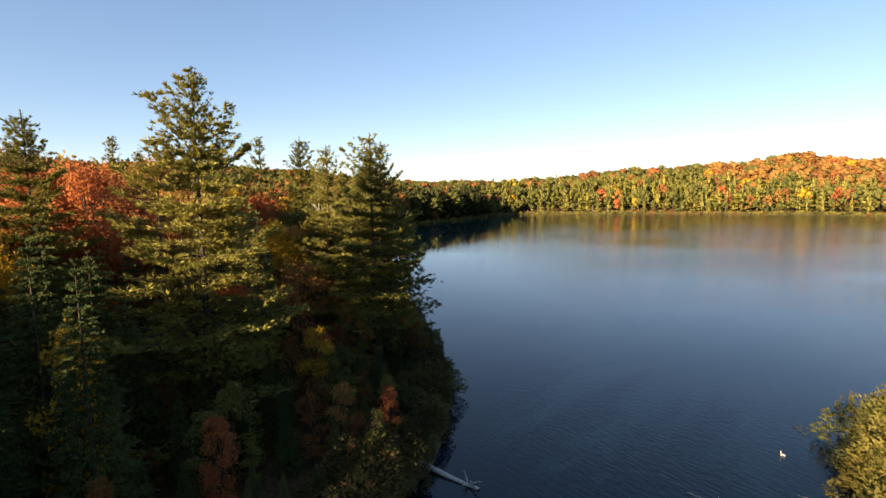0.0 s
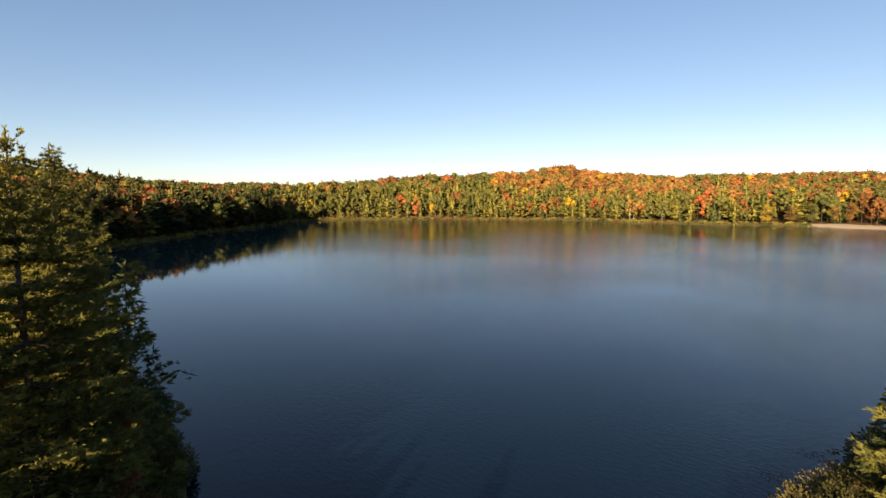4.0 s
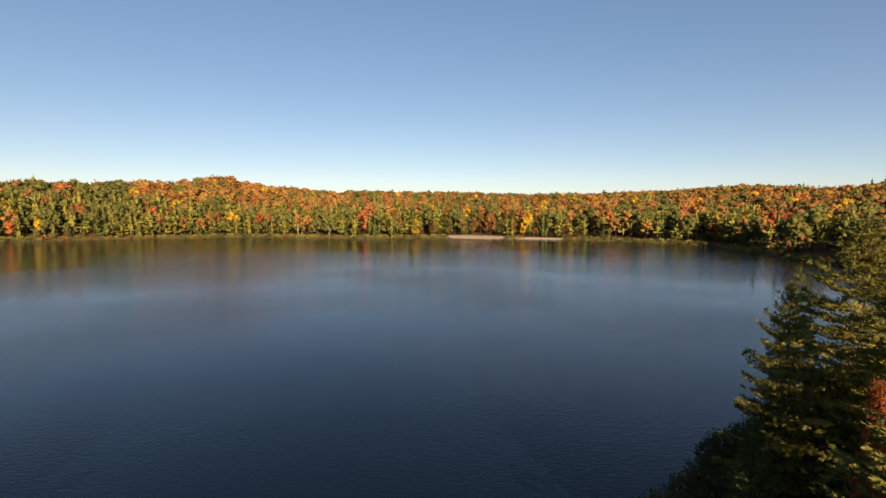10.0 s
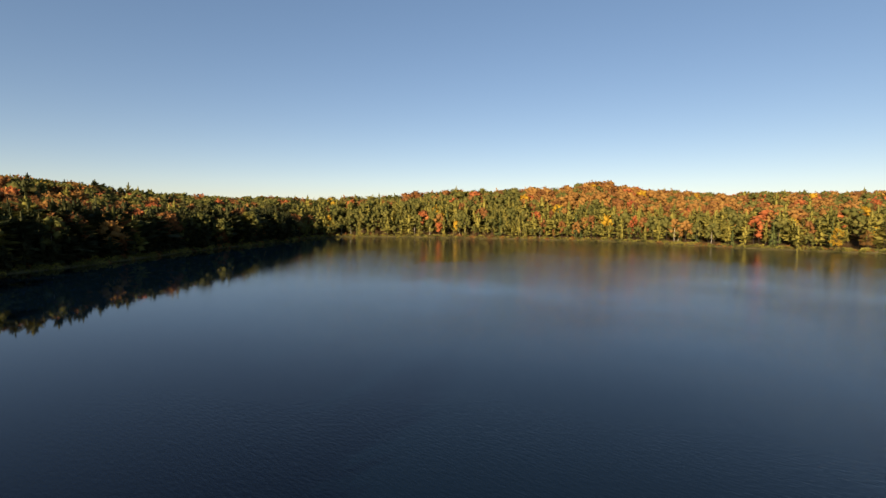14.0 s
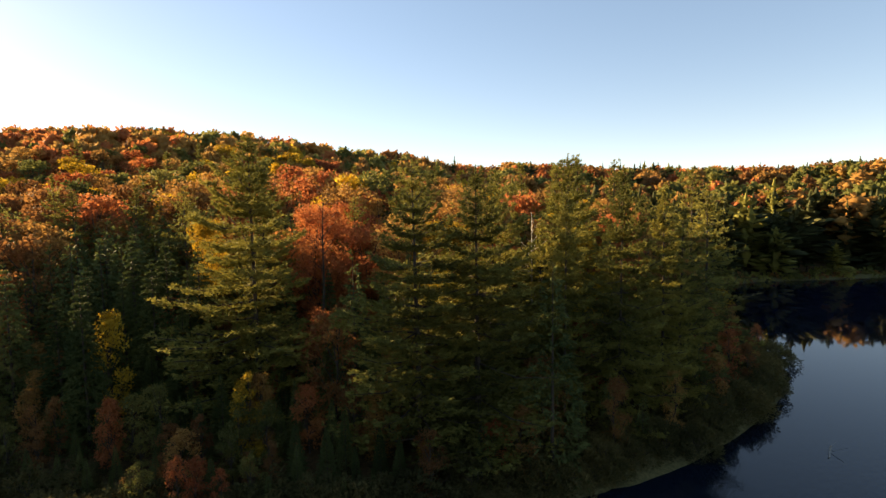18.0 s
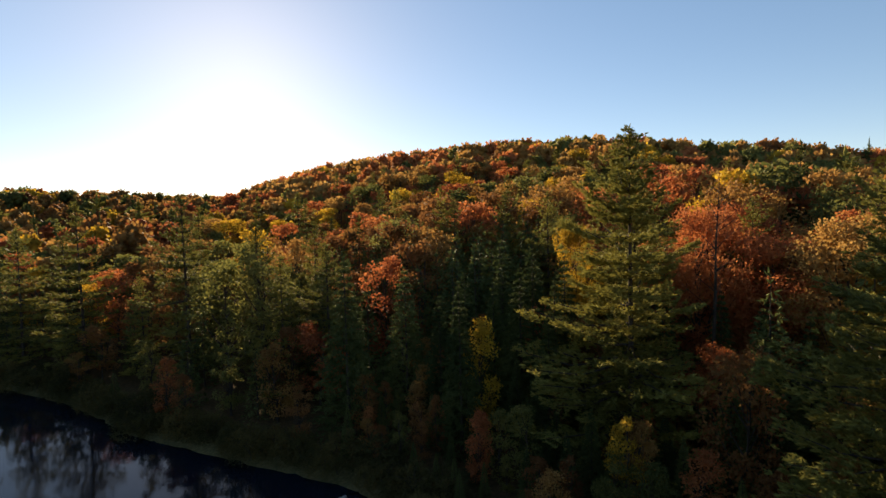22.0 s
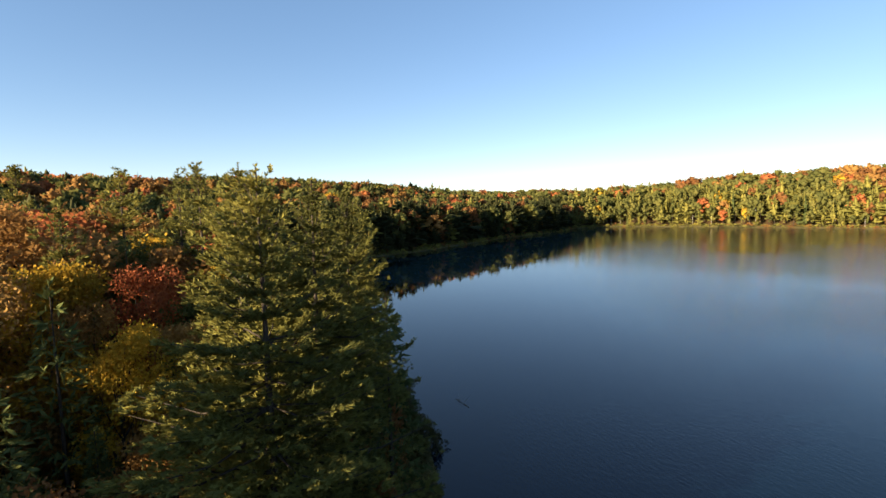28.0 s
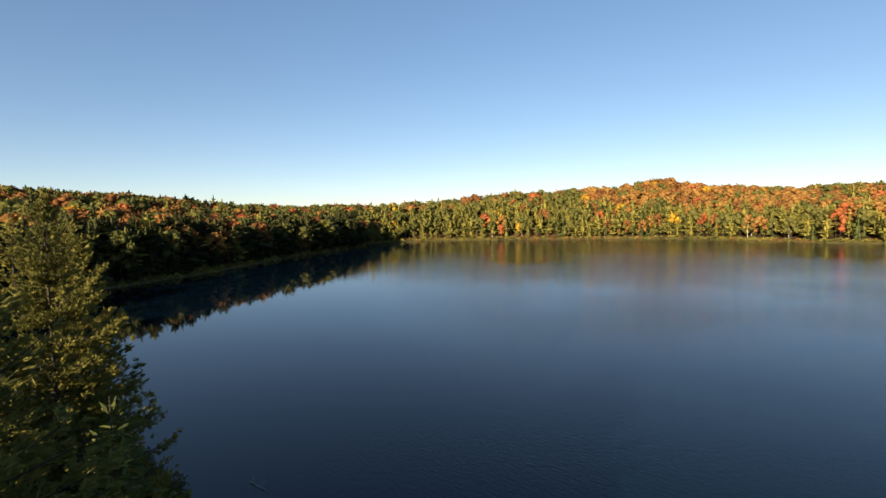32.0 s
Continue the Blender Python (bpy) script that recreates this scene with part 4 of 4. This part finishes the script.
def far_conifer(h, seed, spread, low, tiers, around, profile, sprays):
    """Conifer in the distance: trunk, whorls of layered uneven boughs with gaps, a small core of needles and a thin top."""
    g = np.random.default_rng(seed)
    core = boughs(h, spread * 0.45, low + 0.08, 4, g, 2, profile)
    at, way, ln = [], [], []
    lop = g.uniform(0, 6.28)
    for i in range(tiers):
        k = low + (0.97 - low) * (i + g.uniform(-0.3, 0.3)) / (tiers - 1)
        k = min(max(k, low), 0.985)
        r = h * spread * 1.15 * np.interp(k, [low, low + 0.15, 0.5, 0.75, 0.98], profile)
        a0 = g.uniform(0, 6.28)
        for q in range(around):
            a = a0 + q * 6.283 / around + g.normal(0, 0.3)
            l_ = r * g.uniform(0.6, 1.2) * (1 + 0.2 * np.cos(a - lop)) + 0.25
            rise = np.interp(k, [0, 0.5, 0.85, 1], [-0.15, 0.05, 0.45, 1.4]) + g.normal(0, 0.08)
            for _ in range(sprays):
                b_ = a + g.normal(0, 0.32)
                at.append((0.10 * l_ * np.cos(b_), 0.10 * l_ * np.sin(b_), k * h + g.normal(0, 0.012 * h)))
                way.append((np.cos(b_), np.sin(b_), rise + g.normal(0, 0.10))); ln.append(l_ * g.uniform(0.65, 1.05))
    at, way, ln = np.array(at), unit(np.array(way)), np.array(ln)
    side = unit(np.cross(way, [0, 0, 1.0]) + g.normal(0, 0.45, way.shape))
    fan = blades(at, way, side, ln, ln * 0.42 * g.uniform(0.7, 1.3, len(ln)))
    return tube([(0, 0, 0), (0, 0, h * 0.7), (0, 0, h * 0.995)], [0.012 * h, 0.007 * h, 0.002 * h], 4), joined(core + [fan])


def far_set(lumps, sprays, tiers, around, fans):
    """Six forms each of pine, spruce, broadleaf and undergrowth."""
    forms = []
    for q in range(6):
        for t_, c_ in (far_conifer(20.0, 500 + q, (0.25, 0.30, 0.22)[q % 3], 0.20, tiers, around, (0.8, 1.0, 0.95, 0.75, 0.25), fans),
                       far_conifer(15.0, 520 + q, (0.20, 0.24)[q % 2], 0.08, tiers, around, (1.0, 0.92, 0.66, 0.42, 0.10), fans),
                       far_leafy(16.0, 540 + q, (0.24, 0.28, 0.2)[q % 3], lumps, sprays),
                       mound_shape(3.0, 560 + q)[::2]):
            v_, f_ = joined([t_, c_])
            forms.append((v_, f_, np.r_[np.zeros(len(t_[1]), int), np.ones(len(c_[1]), int)]))
    return forms


FAR_NEARER, FAR_FARTHER = far_set(18, 9, 12, 6, 3), far_set(10, 7, 9, 5, 2)
FARMATS = [BARK, PINE, SPRUCE, OAK, ORANGE, RED, YELLOW, RUST, PALE, SHADE_NEEDLES, SHADE_NEEDLES]


def far_wood(label, pts, tops, kinds, forms, broad=None):
    vs, fs, ms, o = [], [], [], 0
    broad = np.ones(len(pts)) if broad is None else broad
    for (x, y, z), h, k, bw in zip(pts, tops, kinds, broad):
        shape = 3 if h < 4.5 else {1: 0, 9: 0, 2: 1, 10: 1}.get(k, 2)
        v, f, m = forms[int(rng.integers(6)) * 4 + shape]
        s = h / (20.0, 15.0, 16.0, 3.0)[shape]
        a = rng.uniform(0, 6.28)
        wv = s * rng.uniform(0.85, 1.25) * bw
        p = np.stack([(v[:, 0] * np.cos(a) - v[:, 1] * np.sin(a)) * wv + x, (v[:, 0] * np.sin(a) + v[:, 1] * np.cos(a)) * wv + y, v[:, 2] * s + z], -1)
        vs.append(p.astype(np.float32)); fs.append(f + o)
        ms.append(np.where(m == 0, 8 if shape == 2 and rng.uniform() < 0.10 else 0, k)); o += len(v)
    me = mesh_of("far_woods", np.concatenate(vs), np.concatenate(fs), FARMATS, np.concatenate(ms))
    return tagged(new("far_woods", me), label, "forest", kind="stuff")


def scatter(az0, az1, depth, gap, front):
    """Places on land between two headings, from the shore inland, thinning behind."""
    n = 70000
    az = np.radians(rng.uniform(az0, az1, n)); r = np.sqrt(rng.uniform(50 ** 2, 780 ** 2, n))
    x, y = r * np.sin(az), r * np.cos(az)
    d = shore_distance(x, y)
    crest = np.interp(np.degrees(az), CA, CR)
    ok = (d > 1.8) & (d < depth) & (r < crest + 14)
    ok &= ~((x > -100) & (x < 75) & (y > -100) & (y < 80) & (d < 60))
    ok &= ~((y > 330) & (np.abs(x - 22) < 22) & (d < 15))
    ok &= ~((x > -75) & (x < 60) & (y > -148) & (y < -30) & (d < 105))
    x, y, d, last = x[ok], y[ok], d[ok], (crest - r)[ok] < 25
    cell, keep = set(), []
    for i in range(len(x)):
        g = gap * (front if d[i] < 24 or last[i] else 1.0 if d[i] < 60 else 1.2)
        k = (int(x[i] // g), int(y[i] // g))
        if k not in cell:
            cell.add(k); keep.append(i)
    return x[keep], y[keep], d[keep]


# headings, depth, spacing, closeness at the waterline, tree heights, mix of kinds in the order of FARMATS
for label, az0, az1, depth, gap, front, low_h, high_h, weights, forms in (
        ("far shore woods of pine, spruce and turning maples", -57, 48, 330, 6.0, 0.86, 14, 21, (0, 3.4, 1.0, 5.0, 2.4, 0.5, 0.9, 1.6), FAR_FARTHER),
        ("shaded pine woods along the west shore", -128, -57, 170, 6.6, 0.74, 18, 22, (0, 1.2, 2.2, 3.8, 3.8, 1.3, 0.15, 2.6), FAR_NEARER),
        ("autumn woods on the hillside behind the point", -195, -128, 215, 5.0, 0.85, 14, 19, (0, 0.8, 0.9, 2.8, 3.6, 1.8, 0.9, 2.2), FAR_NEARER),
        ("autumn woods above the head of the inlet", 125, 165, 190, 6.0, 0.85, 14, 18.5, (0, 1.6, 1.6, 2.4, 3, 1.2, 0.9, 1.6), FAR_NEARER),
        ("mixed autumn woods on the east side", 48, 125, 80, 11.0, 0.8, 14, 19, (0, 2, 2, 2, 3, 1, 1, 1), FAR_FARTHER)):
    x, y, d = scatter(az0, az1, depth, gap, front)
    z = ground(x, y) - 0.2
    w = np.array(weights, float)
    # stands of one colour: a slow drift of the mix from place to place
    drift = np.sin(x * 0.021 + 0.7) * np.cos(y * 0.017 + 0.3)
    kinds = []
    for i in range(len(x)):
        ww = w.copy()
        az = math.degrees(math.atan2(x[i], y[i]))
        if d[i] < 30:
            ww[1:3] *= 1.9; ww[4:6] *= 0.6
            # dark conifers outweigh bright crowns here, standing in for the shore's shade
            if az0 == -128:
                ww[2] *= 4.0; ww[4:7] *= 0.35; ww[3] *= 0.5
        elif az0 == -128 and az > -97:
            ww[2] *= 0.7; ww[3] *= 2.2; ww[4:6] *= 0.7; ww[7] *= 1.6
        elif az0 == -128:
            ww[4:6] *= 1.6; ww[2] *= 0.45
        else:
            ww[1:3] *= np.interp(d[i], [30, 120], [0.9, 0.2]); ww[4:6] *= np.interp(d[i], [30, 150], [1.2, 2.2])
        ww[3] *= 1.0 + 1.5 * max(0.0, drift[i]); ww[4:6] *= 1.0 + 1.2 * max(0.0, -drift[i])
        if az0 == -57 and d[i] > 42:
            ww = np.array([0, 0.6, 0.1, 3.8, 3.2, 0.6, 0.35, 2.6])
        elif az0 == -57:
            ww = np.array([0, 6.0, 1.6, 3.4, 0.6, 0.3, 0.35, 0.7])
        if -70 < az < -32:
            ww[3] *= 2.5; ww[4:6] *= 0.3
        if -32 < az < -12 and d[i] > 45:
            ww[4] *= 2.6; ww[1:3] *= 0.3; ww[3] *= 0.6
        kinds.append(int(rng.choice(8, p=ww / ww.sum())))
        # west-shore spruces, mostly pine-formed, get needles with the shore's shade in their colour
        if az0 == -128 and kinds[-1] == 2:
            kinds[-1] = 9 if rng.uniform() < 0.85 else 10
    tops = rng.uniform(low_h, high_h, len(kinds)) * np.where(np.array(kinds) < 3, rng.uniform(0.9, 1.12, len(kinds)), 1.0)
    tops *= np.where(d < 6, rng.uniform(0.35, 0.8, len(d)), np.where(d < 14, 0.9, 1.0))
    # young growth that closes the wood under the crest
    n = int((az1 - az0) * 9)
    ua = rng.uniform(az0, az1, n)
    ur = np.interp(ua, CA, CR) + rng.uniform(-30, 14, n)
    ux, uy = ur * np.sin(np.radians(ua)), ur * np.cos(np.radians(ua))
    x, y = np.r_[x, ux], np.r_[y, uy]
    z = np.r_[z, ground(ux, uy) + rng.uniform(0, 5, n)]
    tops = np.r_[tops, rng.uniform(3.2, 4.4, n)]
    kinds = kinds + [int(k) for k in rng.choice([3, 4, 4, 7], n)]
    far_wood(label, np.stack([x, y, z], -1), tops, kinds, forms, np.r_[np.where(d < 42, 1.0, 1.3), np.ones(n)] if az0 == -57 else np.full(len(x), 1.25 if az0 == -128 else 1.0))

# undergrowth along the far waterline
ux, uy = [], []
for (ax, ay), (bx, by) in zip(S, np.roll(S, -1, 0)):
    ln = math.hypot(bx - ax, by - ay)
    k = np.arange(0, 1, 0.75 / ln)
    row = rng.uniform(-0.6, 6, len(k))
    ux.append(ax + (bx - ax) * k - (by - ay) / ln * row); uy.append(ay + (by - ay) * k + (bx - ax) / ln * row)
ux, uy = np.concatenate(ux), np.concatenate(uy)
ok = ~((uy > 330) & (((np.abs(ux - 22) < 21) | (np.abs(ux - 70) < 14)))) & ~((ux > -75) & (ux < 75) & (uy > -100) & (uy < 70)) & (shore_distance(ux, uy) > -0.8)
ux, uy = ux[ok], uy[ok]
far_wood("leafy undergrowth hanging over the far waterline", np.stack([ux, uy, ground(ux, uy) - 0.2], -1), rng.uniform(0.7, 2.2, len(ux)),
         [int(k) for k in rng.choice([3, 3, 7, 1, 1, 9], len(ux))], FAR_FARTHER)

# young growth low on the inlet's west bank
spruce(-10.4, -34.5, 12.9, 1, 1.0, "herospruce")
sapling(-15.5, -31.9, 5.6, ORANGE, 0, 0.9)
sapling(-12.7, -27.7, 5.3, RUST, 1, 0.8)
sapling(-16.5, -29.4, 7.0, RED, 2, 0.9)
sapling(-12.9, -22.8, 8.5, ORANGE, 1, 0.7)
